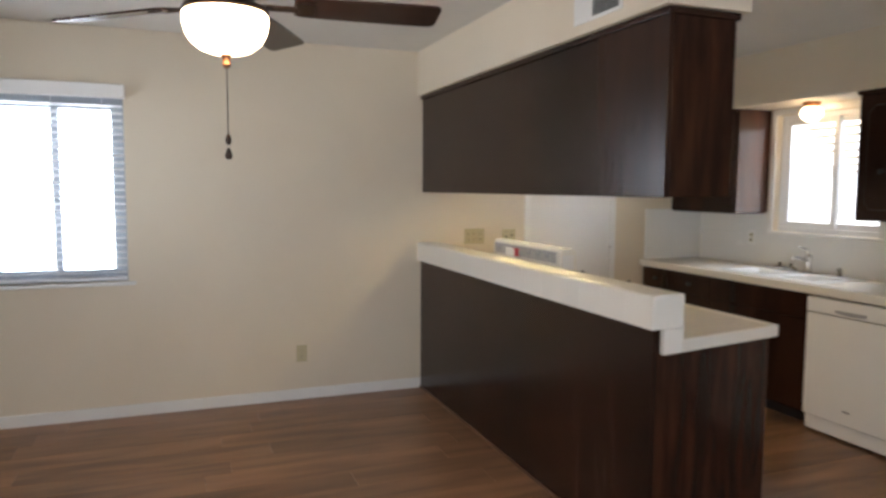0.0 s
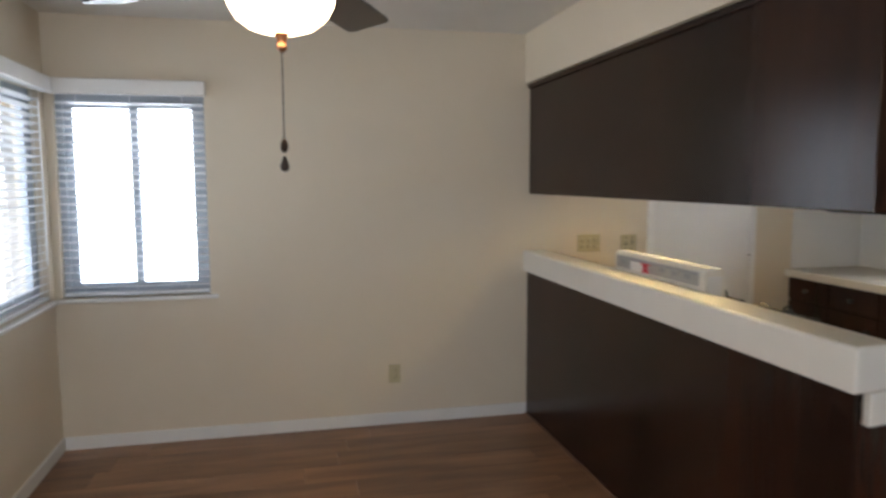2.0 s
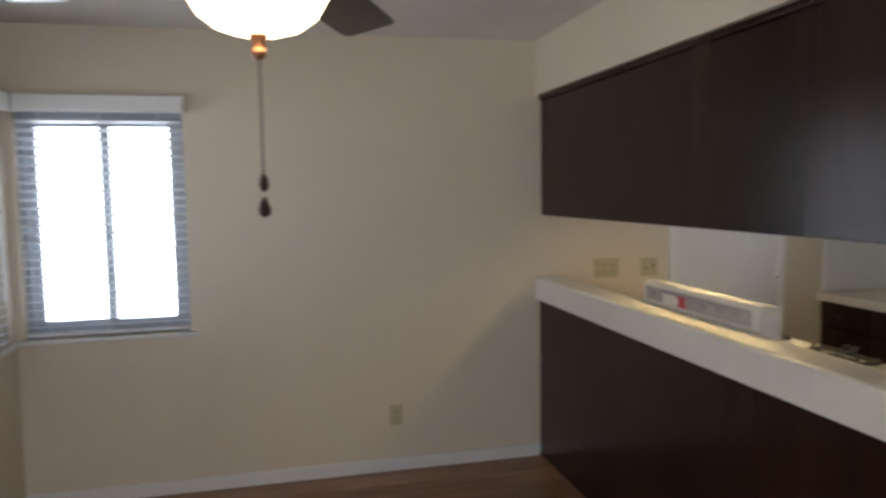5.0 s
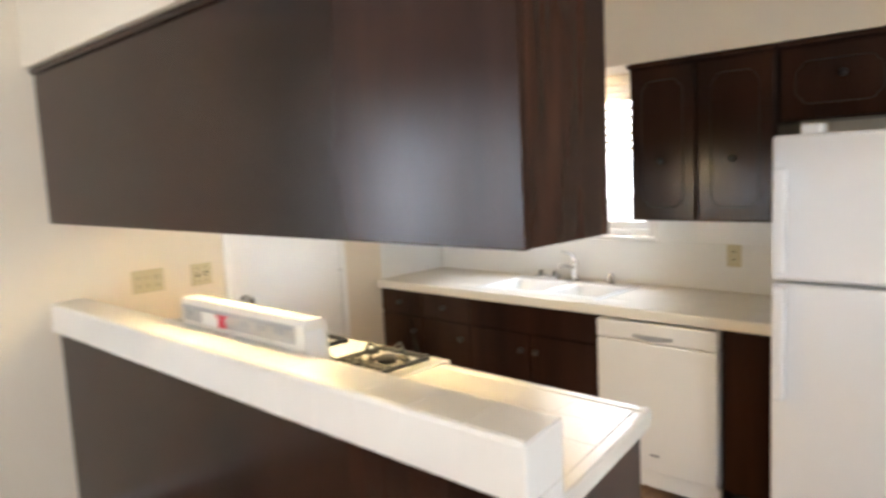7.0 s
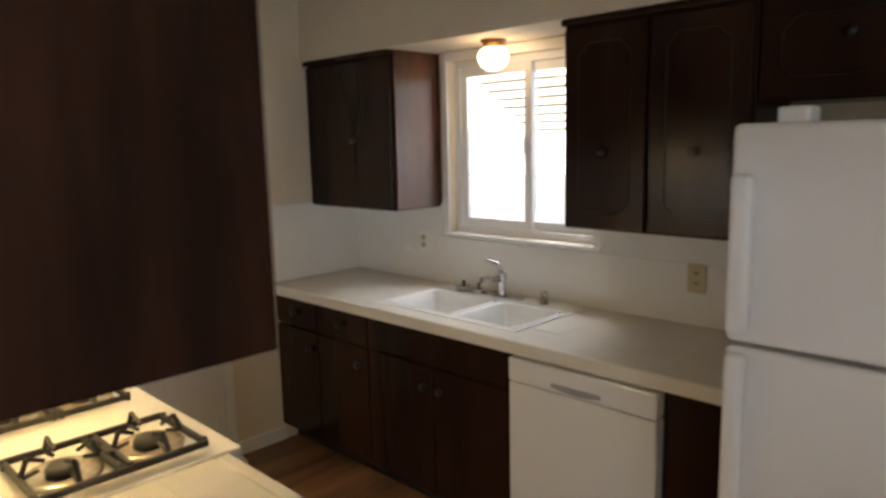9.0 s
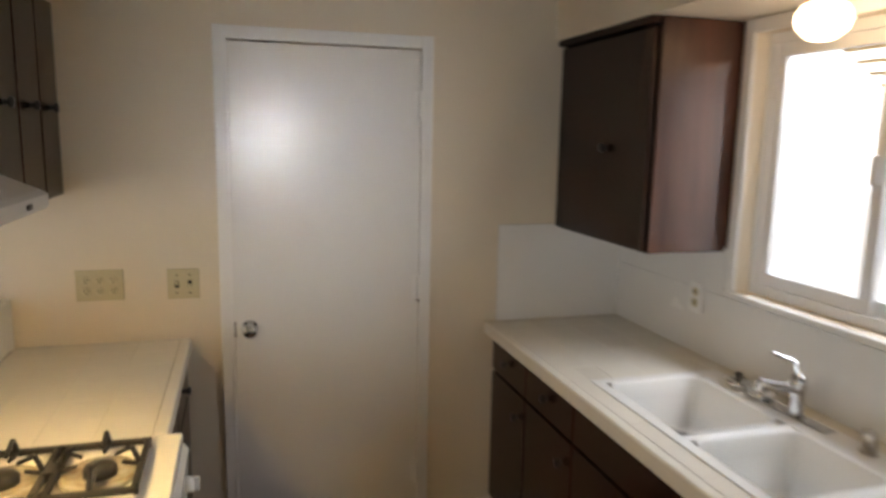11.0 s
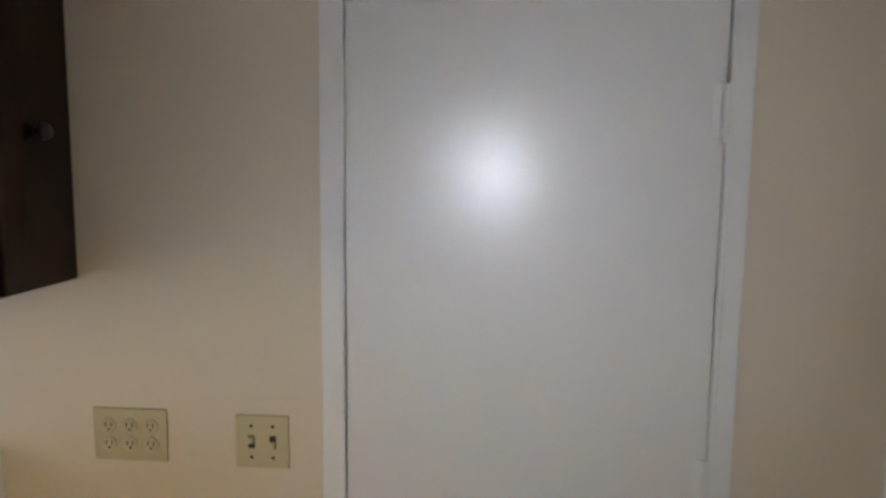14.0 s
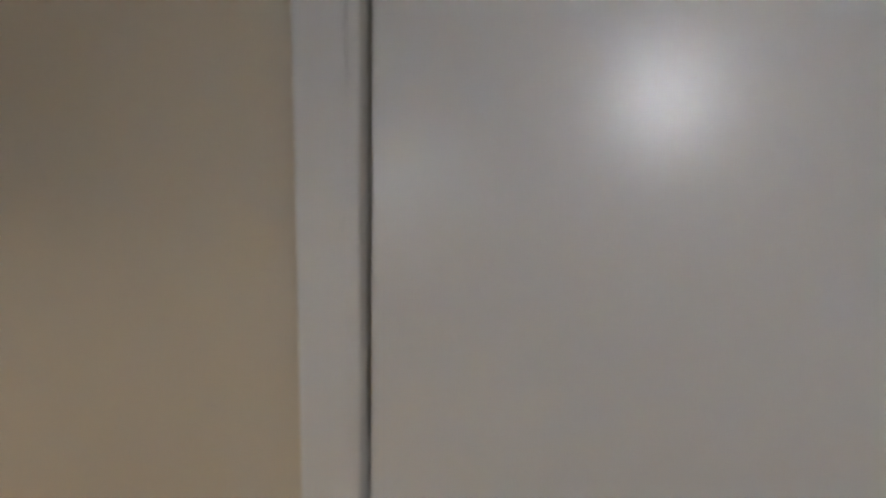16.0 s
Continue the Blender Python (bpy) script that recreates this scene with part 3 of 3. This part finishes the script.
part("end_cap", box(LEDGE_K + 0.012, LEDGE_K + 0.078, Y0 - 0.0025, Y0 - 0.0003, 0.985, 1.150, 0.001), ENAMEL, bg)
part("oven_door", box(-0.1045, -0.070, Y0 + 0.012, Y1 - 0.012, 0.215, 0.760, 0.008), STOVE, st)
part("drawer_front", box(-0.1045, -0.074, Y0 + 0.012, Y1 - 0.012, 0.05, 0.205, 0.008), STOVE, st)
part("control_panel", prism([(-0.1045, 0.770), (-0.068, 0.770), (-0.062, 0.870), (-0.074, 0.8855), (-0.1045, 0.8855)], Y0 + 0.004, Y1 - 0.004), STOVE, st)
hd = rod((-0.030, Y0 + 0.10, 0.735), (-0.030, Y1 - 0.10, 0.735), 0.012)
for yy in (Y0 + 0.13, Y1 - 0.13):
    rod((-0.072, yy, 0.735), (-0.030, yy, 0.735), 0.010, bm=hd)
part("oven_handle", hd, STOVE, st)
for yy in (-1.02, -1.14, -1.325, -1.51, -1.63):
    part("control_knob", add(lathe([(0.021, 0), (0.019, 0.016), (0.015, 0.022), (0, 0.023)], (-0.066, yy, 0.826), "X", 18), box(-0.046, -0.030, yy - 0.004, yy + 0.004, 0.808, 0.844, 0.002)), ENAMEL, st)
for y0, y1 in ((-1.240, -0.975), (-1.715, -1.440)):
    ym = (y0 + y1) / 2
    for xm in (-0.434, -0.236):
        part("drip_pan", lathe([(0.086, 0.9235), (0.086, 0.929), (0.080, 0.935), (0.064, 0.930), (0.042, 0.928), (0.030, 0.928)], (xm, ym, -0.009), "Z", 24), PAN, st)
        part("burner_cap", lathe([(0.036, 0.928), (0.036, 0.944), (0.030, 0.952), (0.010, 0.954), (0, 0.954)], (xm, ym, -0.009), "Z", 22), IRON, st)
    g = bmesh.new()
    for yy in (y0 + 0.008, y1 - 0.008):
        box(-0.525, -0.145, yy - 0.007, yy + 0.007, 0.936, 0.952, 0.003, g)
    for xx in (-0.522, -0.347, -0.323, -0.148):
        box(xx - 0.007, xx + 0.007, y0 + 0.008, y1 - 0.008, 0.936, 0.952, 0.003, g)
    box(-0.347, -0.323, ym - 0.03, ym + 0.03, 0.932, 0.956, 0.004, g)
    for xm in (-0.434, -0.236):
        for dx, dy in ((1, 0), (-1, 0), (0, 1), (0, -1)):
            a = Vector((xm + dx * 0.086, ym + dy * 0.122, 0.944))
            c = Vector((xm + dx * 0.034, ym + dy * 0.040, 0.972))
            k = a.lerp(c, 0.34) + Vector((0, 0, 0.034))
            rod(a, k, 0.007, 0.006, 6, g)
            rod(k, c, 0.006, 0.005, 6, g)
            rod(a.lerp(c, 0.75) - Vector((0, 0, 0.012)), a, 0.005, 0.006, 6, g)
        for sx in (-1, 1):
            for sy in (-1, 1):
                rod((xm + sx * 0.09, ym + sy * 0.116, 0.93), (xm + sx * 0.09, ym + sy * 0.116, 0.955), 0.007, seg=6, bm=g)
    bmesh.ops.translate(g, vec=(0, 0, -0.009), verts=g.verts)
    part("grate", g, IRON, st)

# ---- east run: base units ----
base = thing("base_cabinet", (1.42, -0.82, 0), "dark espresso base cabinets under the sink counter", "cabinet")
body = box(1.135, EAST - 0.001, -1.652, -0.001, 0.10, 0.690)
box(1.135, EAST - 0.001, -0.760, -0.001, 0.6905, 0.868, 0, body)
box(1.1350, 1.1385, -1.652, -0.7605, 0.6905, 0.868, 0, body)
part("body", body, ESP, base)
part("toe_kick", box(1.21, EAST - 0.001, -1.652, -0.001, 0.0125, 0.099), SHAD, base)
for y0, y1 in ((-0.375, -0.006), (-0.775, -0.383)):
    q = part("drawer", box(1.115, 1.13355, y0, y1, 0.70, 0.848, 0.004), ESP, base)
    knob_e(q, 1.115, (y0 + y1) / 2, 0.775, "-X")
    q = part("door", box(1.115, 1.13355, y0, y1, 0.112, 0.688, 0.004), ESP, base)
    knob_e(q, 1.115, y0 + 0.06, 0.60, "-X")
part("false_front", box(1.115, 1.13355, -1.644, -0.783, 0.70, 0.848, 0.004), ESP, base)
for y0, y1 in ((-1.21, -0.783), (-1.644, -1.218)):
    q = part("door", box(1.115, 1.13355, y0, y1, 0.112, 0.688, 0.004), ESP, base)
    knob_e(q, 1.115, -1.214 + (0.05 if y1 > -1 else -0.05), 0.60, "-X")
fil = thing("base_cabinet", (1.42, -2.41, 0), "narrow dark espresso base cabinet beside the dishwasher", "cabinet")
part("body", box(1.135, EAST - 0.001, -2.550, -2.272, 0.10, 0.868, 0.002), ESP, fil)
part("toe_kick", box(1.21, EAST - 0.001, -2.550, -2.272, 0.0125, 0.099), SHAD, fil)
q = part("door", box(1.115, 1.13355, -2.546, -2.276, 0.112, 0.848, 0.004), ESP, fil)

dw = thing("dishwasher", (1.4, -1.96, 0), "white built-in dishwasher under the counter", "dishwasher")
part("tub", box(1.135, EAST - 0.02, -2.266, -1.658, 0.02, 0.855), SHAD, dw)
part("door_panel", box(1.076, 1.1335, -2.262, -1.662, 0.125, 0.752, 0.006), ENAMEL, dw)
cp = part("control_panel", box(1.072, 1.1335, -2.262, -1.662, 0.756, 0.848, 0.008), ENAMEL, dw)
# Flat grey patch painted as the shade of the handle hollow
part("handle_recess", prism([(-2.06 + 0.02 * k, 0.775 - 0.010 * math.sin(math.pi * k / 10)) for k in range(11)] + [(-1.86, 0.790), (-2.06, 0.790)], 1.0695, 1.0725, "YZ"), GREYP, cp)
part("badge", box(1.074, 1.0762, -1.985, -1.940, 0.20, 0.212), GREYP, dw)
part("kick_plate", box(1.104, 1.1335, -2.262, -1.662, 0.03, 0.115, 0.002), ENAMEL, dw)

# ---- backsplash ----
structure("backsplash_1", add(add(box(1.700, EAST - 0.0005, -2.555, -0.0115, 0.9115, 1.155, 0.002), box(1.700, EAST - 0.0005, -0.722, -0.0115, 1.1555, 1.325, 0.002)), box(1.700, EAST - 0.0005, -2.555, -1.673, 1.1555, 1.325, 0.002)), SPLASH, "glossy white backsplash panel behind the sink", "backsplash")
structure("backsplash_2", box(1.126, EAST - 0.0005, -0.011, -0.0005, 0.9115, 1.327, 0.002), SPLASH, "glossy white backsplash panel on the north wall", "backsplash")

# ---- sink ----
sk = thing("sink", (1.39, -1.215, 0.91), "white double bowl porcelain kitchen sink", "sink")


def bowl(x0, x1, y0, y1, depth):
    t = bmesh.new()
    r, n = 0.05, 5
    rings = []
    for k, (off, z) in enumerate(((0.0, 0.914), (0.006, 0.907), (0.012, 0.86), (0.024, 0.914 - depth + 0.03), (0.05, 0.914 - depth), (0.12, 0.914 - depth - 0.004))):
        ring = []
        for cx, cy, a0 in ((x1 - r, y1 - r, 0), (x0 + r, y1 - r, 90), (x0 + r, y0 + r, 180), (x1 - r, y0 + r, 270)):
            for i in range(n):
                a = radians(a0 + 90 * i / (n - 1))
                rr = max(r - off, 0.012)
                ix = min(max(cx, x0 + off + rr), x1 - off - rr)
                iy = min(max(cy, y0 + off + rr), y1 - off - rr)
                ring.append(t.verts.new((ix + rr * math.cos(a), iy + rr * math.sin(a), z)))
        rings.append(ring)
    m = len(rings[0])
    for a, b in zip(rings, rings[1:]):
        for i in range(m):
            t.faces.new((a[i], a[(i + 1) % m], b[(i + 1) % m], b[i]))
    t.faces.new(rings[-1])
    bmesh.ops.recalc_face_normals(t, faces=t.faces)
    bmesh.ops.reverse_faces(t, faces=t.faces)
    for f in t.faces:
        f.smooth = True
    bmesh.ops.solidify(t, geom=t.faces[:], thickness=-0.004)
    return t


X0, X1, YA, YB = 1.166, 1.645, -1.622, -0.788
rim = box(X0, X0 + 0.035, YA, YB, 0.9090, 0.9155, 0.003, seg=3)
box(X1 - 0.105, X1, YA, YB, 0.9090, 0.9155, 0.003, rim, seg=3)
box(X0 + 0.03, X1 - 0.10, YA, YA + 0.035, 0.9090, 0.9150, 0.003, rim, seg=3)
box(X0 + 0.03, X1 - 0.10, YB - 0.035, YB, 0.9090, 0.9150, 0.003, rim, seg=3)
box(X0 + 0.03, X1 - 0.10, -1.265, -1.225, 0.8965, 0.9140, 0.008, rim, seg=3)
part("rim", rim, PORC, sk)
for y0, y1 in ((-1.226, YB - 0.034), (YA + 0.034, -1.264)):
    bo = part("basin", bowl(X0 + 0.034, X1 - 0.104, y0, y1, 0.19), PORC, sk)
    part("drain", lathe([(0.042, 0.7215), (0.040, 0.725), (0.020, 0.723), (0, 0.722)], ((X0 + X1 - 0.07) / 2, (y0 + y1) / 2, 0), "Z", 20), CHROME, bo)

fa = thing("faucet", (1.600, -1.20, 0.9155), "chrome single lever kitchen faucet behind the sink", "faucet")
part("deck_plate", box(1.578, 1.625, -1.32, -1.08, 0.9156, 0.922, 0.003), CHROME, fa)
part("body", lathe([(0.024, 0.922), (0.021, 0.935), (0.019, 0.95), (0.018, 0.995), (0.023, 1.005), (0.023, 1.030), (0.015, 1.042), (0, 1.045)], (1.600, -1.20, 0), "Z", 22), CHROME, fa)
sp = rod((1.592, -1.20, 1.000), (1.480, -1.180, 1.024), 0.014, 0.012)
rod((1.482, -1.180, 1.028), (1.478, -1.180, 0.998), 0.015, 0.013, bm=sp)
part("spout", sp, CHROME, fa)
part("lever", add(rod((1.600, -1.20, 1.035), (1.592, -1.185, 1.078), 0.011, 0.009), rod((1.593, -1.186, 1.074), (1.540, -1.155, 1.096), 0.009, 0.006)), CHROME, fa)
ag = thing("air_gap", (1.605, -1.44, 0.9155), "small chrome air gap cap beside the faucet", "air gap")
part("cap", lathe([(0.022, 0.9157), (0.020, 0.920), (0.017, 0.922), (0.017, 0.968), (0.014, 0.975), (0, 0.977)], (1.605, -1.44, 0), "Z", 18), CHROME, ag)
for yy in (-0.955, -1.055):
    sn = thing("sink_strainer", (1.600, yy, 0.9155), "chrome sink strainer lying on the sink rim", "strainer", "strainers on the rim")
    part("basket", lathe([(0.030, 0.9157), (0.040, 0.928), (0.042, 0.938), (0.036, 0.940), (0.012, 0.932), (0.008, 0.934)], (1.600, yy, 0), "Z", 20), CHROME, sn)
    part("post", lathe([(0.006, 0.934), (0.006, 0.952), (0.012, 0.956), (0.010, 0.964), (0, 0.966)], (1.600, yy, 0), "Z", 14), KNOBM, sn)


# ---- wall cabinets on the sink wall ----
def ogee(parent, x, y0, y1, z0, z1):
    """The routed outline of a door, with notched corners: dark beads paint the groove's shade."""
    c, r = 0.048, 0.0022
    m = 0.062
    a0, a1, b0, b1 = y0 + m, y1 - m, z0 + m, z1 - m
    pts = [(a0 + c, b0), (a1 - c, b0), (a1 - c * 0.6, b0 + c * 0.2), (a1 - c * 0.5, b0 + c * 0.5), (a1 - c * 0.2, b0 + c * 0.6), (a1, b0 + c),
           (a1, b1 - c), (a1 - c * 0.2, b1 - c * 0.6), (a1 - c * 0.5, b1 - c * 0.5), (a1 - c * 0.6, b1 - c * 0.2), (a1 - c, b1), (a0 + c, b1),
           (a0 + c * 0.6, b1 - c * 0.2), (a0 + c * 0.5, b1 - c * 0.5), (a0 + c * 0.2, b1 - c * 0.6), (a0, b1 - c),
           (a0, b0 + c), (a0 + c * 0.2, b0 + c * 0.6), (a0 + c * 0.5, b0 + c * 0.5), (a0 + c * 0.6, b0 + c * 0.2)]
    g = bmesh.new()
    for p, q in zip(pts, pts[1:] + pts[:1]):
        rod((x, *p), (x, *q), r, seg=6, bm=g)
    part("routed_moulding", g, SHAD, parent)


def wall_unit(y0, y1, z0, doors, label, knobs, routed=True):
    u = thing("wall_cabinet", (1.55, (y0 + y1) / 2, z0), label, "cabinet")
    part("body", box(1.400, EAST - 0.001, y0, y1, z0, 2.086, 0.003), ESP, u)
    part("crown", box(1.366, 1.3995, y0, y1, 2.062, 2.087, 0.005), ESP, u)
    for (a, b), kp in zip(doors, knobs):
        d = part("door", box(1.380, 1.3995, a, b, z0 + 0.008, 2.055, 0.005), ESP, u)
        if routed:
            ogee(d, 1.380, a, b, z0 + 0.008, 2.055)
        knob_e(d, 1.380, kp[0], kp[1], "-X")
    return u


rcab = wall_unit(-0.700, -0.002, 1.310, [(-0.690, -0.012)], "dark espresso wall cabinet beside the sink window", [(-0.42, 1.66)], False)
part("side_panel", box(1.402, EAST - 0.002, -0.7065, -0.7005, 1.312, 2.085, 0.002), GLARE_SIDE, rcab, "glossy reddish end panel, wood lightened for window glare")
wall_unit(-2.405, -1.690, 1.302, [(-2.038, -1.700), (-2.395, -2.050)], "dark espresso two door wall cabinet with routed doors", [(-1.87, 1.60), (-2.22, 1.60)])
wall_unit(-3.330, -2.410, 1.745, [(-2.875, -2.420), (-3.320, -2.888)], "short dark espresso wall cabinet above the fridge", [(-2.67, 1.93), (-3.10, 1.93)])

# ---- fridge ----
fr = thing("refrigerator", (1.2, -2.98, 0), "white top-freezer refrigerator with moulded handles", "refrigerator")
part("body", box(0.875, 1.64, -3.365, -2.585, 0.03, 1.660, 0.008), ENAMEL, fr)
for z0, z1, hz0, hz1 in ((1.150, 1.676, 1.175, 1.560), (0.090, 1.138, 0.700, 1.128)):
    d = part("door" if z0 < 1 else "freezer_door", box(0.786, 0.868, -3.368, -2.582, z0, z1, 0.016, seg=4), ENAMEL, fr)
    part("gasket", box(0.868, 0.8745, -3.355, -2.595, z0 + 0.01, z1 - 0.01), GREYP, d)
    part("handle", box(0.744, 0.7855, -2.644, -2.596, hz0, hz1, 0.014, seg=3), ENAMEL, d)
part("hinge_cover", box(0.815, 0.900, -2.74, -2.67, 1.661, 1.712, 0.008), ENAMEL, fr)
part("badge", box(0.7825, 0.7857, -3.105, -3.075, 1.492, 1.522, 0.001), GREYP, fr)
part("grille", box(0.815, 0.872, -3.36, -2.61, 0.031, 0.082, 0.003), GREYP, fr)

# ---- ceiling fan ----
FX, FY = -2.360, -2.577
fan = thing("ceiling_fan", (FX, FY, TOP), "dark bronze five blade ceiling fan with lit glass bowl", "ceiling fan")
part("canopy", lathe([(0.075, TOP - 0.0005), (0.075, TOP - 0.02), (0.050, TOP - 0.07), (0.018, TOP - 0.085)], (FX, FY, 0)), BRONZE, fan)
part("downrod", rod((FX, FY, 2.24), (FX, FY, TOP - 0.08), 0.013), BRONZE, fan)
part("motor_housing", lathe([(0.030, 2.265), (0.075, 2.255), (0.125, 2.215), (0.135, 2.170), (0.125, 2.120), (0.085, 2.075), (0.085, 2.032), (0.120, 2.026), (0.127, 2.014), (0.119, 2.008)], (FX, FY, 0), seg=36), BRONZE, fan)
bo = part("glass_bowl", lathe([(0.117, 2.008), (0.123, 2.002), (0.124, 1.985), (0.118, 1.952), (0.101, 1.922), (0.074, 1.901), (0.043, 1.891), (0.0, 1.888)], (FX, FY, 0), seg=36), BOWL, fan, "frosted glass bowl, glowing warm white")
part("finial", lathe([(0.019, 1.892), (0.016, 1.884), (0.011, 1.876), (0.011, 1.862), (0.014, 1.858), (0.008, 1.850), (0.0, 1.846)], (FX, FY, 0), seg=18), COPPER, fan)
ch = part("pull_chain", rod((FX, FY - 0.01, 1.625), (FX, FY, 1.85), 0.0016, seg=6), BRONZE, fan)
part("pull_fob", lathe([(0.003, 1.640), (0.008, 1.630), (0.009, 1.618), (0.004, 1.608)], (FX, FY - 0.01, 0), seg=12), BRONZE, ch)
part("pull_fob", lathe([(0.003, 1.600), (0.006, 1.592), (0.011, 1.578), (0.009, 1.568), (0.0, 1.564)], (FX, FY - 0.01, 0), seg=12), BRONZE, ch)
for k in range(5):
    az = -7 + 72 * k
    m = Matrix.Translation((FX, FY, 2.040)) @ pose(0, 0, 0, 0, 0, az) @ pose(0, 0, 0, -12, 0, 0)
    t = bmesh.new()
    lo, hi = [], []
    for x, h in ((0.200, 0.045), (0.215, 0.056), (0.30, 0.062), (0.45, 0.066), (0.60, 0.068), (0.635, 0.066), (0.648, 0.050)):
        lo.append((x, -h))
        hi.append((x, h * 1.02))
    outline = lo + hi[::-1]
    prism(outline, -0.0035, 0.0035, "XY", t)
    bmesh.ops.transform(t, matrix=m, verts=t.verts)
    bl = part("blade", t, BLADE, fan)
    t = box(0.105, 0.215, -0.016, 0.016, -0.012, -0.004, 0.003)
    box(0.205, 0.262, -0.042, 0.042, -0.010, -0.0037, 0.003, t)
    bmesh.ops.transform(t, matrix=m, verts=t.verts)
    part("blade_iron", t, BRONZE, bl)

# housing, lamp, finial and blades are lowered to fit the camera's view
for ob in fan.children:
    if ob.name.split(".")[0] in ("motor_housing", "glass_bowl", "blade", "finial"):
        ob.location.z -= 0.013

# ---- small ceiling lamp over the sink ----
kl = thing("sink_lamp", (1.555, -1.20, 2.086), "small lit opal globe lamp over the sink window", "ceiling lamp")
part("fitter", lathe([(0.058, 2.0875), (0.058, 2.078), (0.045, 2.070), (0.045, 2.052), (0.040, 2.050)], (1.555, -1.20, 0), seg=24), COPPER, kl)
part("globe", lathe([(0.040, 2.052), (0.052, 2.046), (0.066, 2.026), (0.069, 2.008), (0.062, 1.986), (0.046, 1.970), (0.040, 1.966), (0.028, 1.957), (0.0, 1.954)], (1.555, -1.20, 0), seg=30), GLOBE, kl, "glowing opal glass globe")

# ---- ceiling vent on the soffit ----
vt = thing("air_vent", (-0.873, -2.28, 2.2), "off-white metal air vent in the soffit face", "vent")
vf = box(-0.879, -0.8725, -2.45, -2.10, 2.185, 2.200, 0.002)
box(-0.879, -0.8725, -2.45, -2.10, 2.345, 2.360, 0.002, vf)
box(-0.879, -0.8725, -2.45, -2.43, 2.200, 2.345, 0.002, vf)
box(-0.879, -0.8725, -2.24, -2.10, 2.200, 2.345, 0.002, vf)
part("frame", vf, TRIM, vt)
# Dark sheet on the solid soffit, painting the shade behind the slats
part("backing", box(-0.8735, -0.8722, -2.43, -2.24, 2.200, 2.345), DARK, vt)
for i in range(9):
    part("slat", box(-0.879, -0.8738, -2.429 + i * 0.021, -2.424 + i * 0.021, 2.2005, 2.3445), GALV, vt)

# ---- outside ----
structure("ground", box(-60, 60, -60, 60, -0.42, -0.32), CONC, "pale sunlit concrete yard around the house", "ground")
# Self-lit sheet added for outdoor brightness; it also lights the kitchen
structure("backdrop", box(30, 30.2, -40, 40, -0.42, 16), DISTANCE_GLOW, "glowing sheet in place of the overexposed distance beyond the yard", "backdrop")
nb = thing("neighbour_house", (-3.2, 7.5, -0.32), "pale stucco neighbouring house wall", "house")
part("wall", box(-12, 4, 7.0, 8.0, -0.32, 2.6), STUCCO, nb)
part("roof", prism([(6.5, 2.6), (8.6, 2.6), (8.6, 3.4)], -12.4, 4.4, "YZ"), PATIO, nb)
pc = thing("patio_cover", (5.2, -2.2, -0.32), "yellow painted timber patio cover with sloping open slats", "patio cover")
for yy in (-5.2, -0.6):
    part("rafter", prism([(4.0, 2.98), (6.1, 1.68), (6.1, 1.60), (4.0, 2.90)], yy - 0.04, yy + 0.04), PATIO, pc)
    part("post", box(6.02, 6.10, yy - 0.04, yy + 0.04, -0.32, 1.62, 0.004), PATIO, pc)
for i in range(15):
    xx = 4.06 + i * 0.14
    zz = 2.985 - (xx - 4.0) * 0.619
    part("slat", box(xx - 0.03, xx + 0.03, -5.4, 2.05, zz + 0.004, zz + 0.03, 0.003), PATIO, pc)

# ---- laminate floor, laid board by board ----
flr = structure("floor", box(WEST, EAST, SOUTH, 0, -0.05, 0.0035), SUBF, "brown wood laminate plank floor", "floor")
ORG[flr] = Vector()
PW, PL = 0.192, 1.26
rng = random.Random(5)
rows = int(-SOUTH / PW) + 1
for r in range(rows):
    yb = -r * PW
    ya = max(yb - PW, SOUTH)
    x = WEST - rng.random() * PL
    while x < EAST:
        xa, xb = max(x, WEST), min(x + PL, EAST)
        if xb - xa > 0.02 and yb - ya > 0.02:
            part("plank", box(xa + 0.0006, xb - 0.0006, ya + 0.0006, yb - 0.0006, 0.0038, 0.012, 0.0012, seg=1), PLANK, flr)
        x += PL
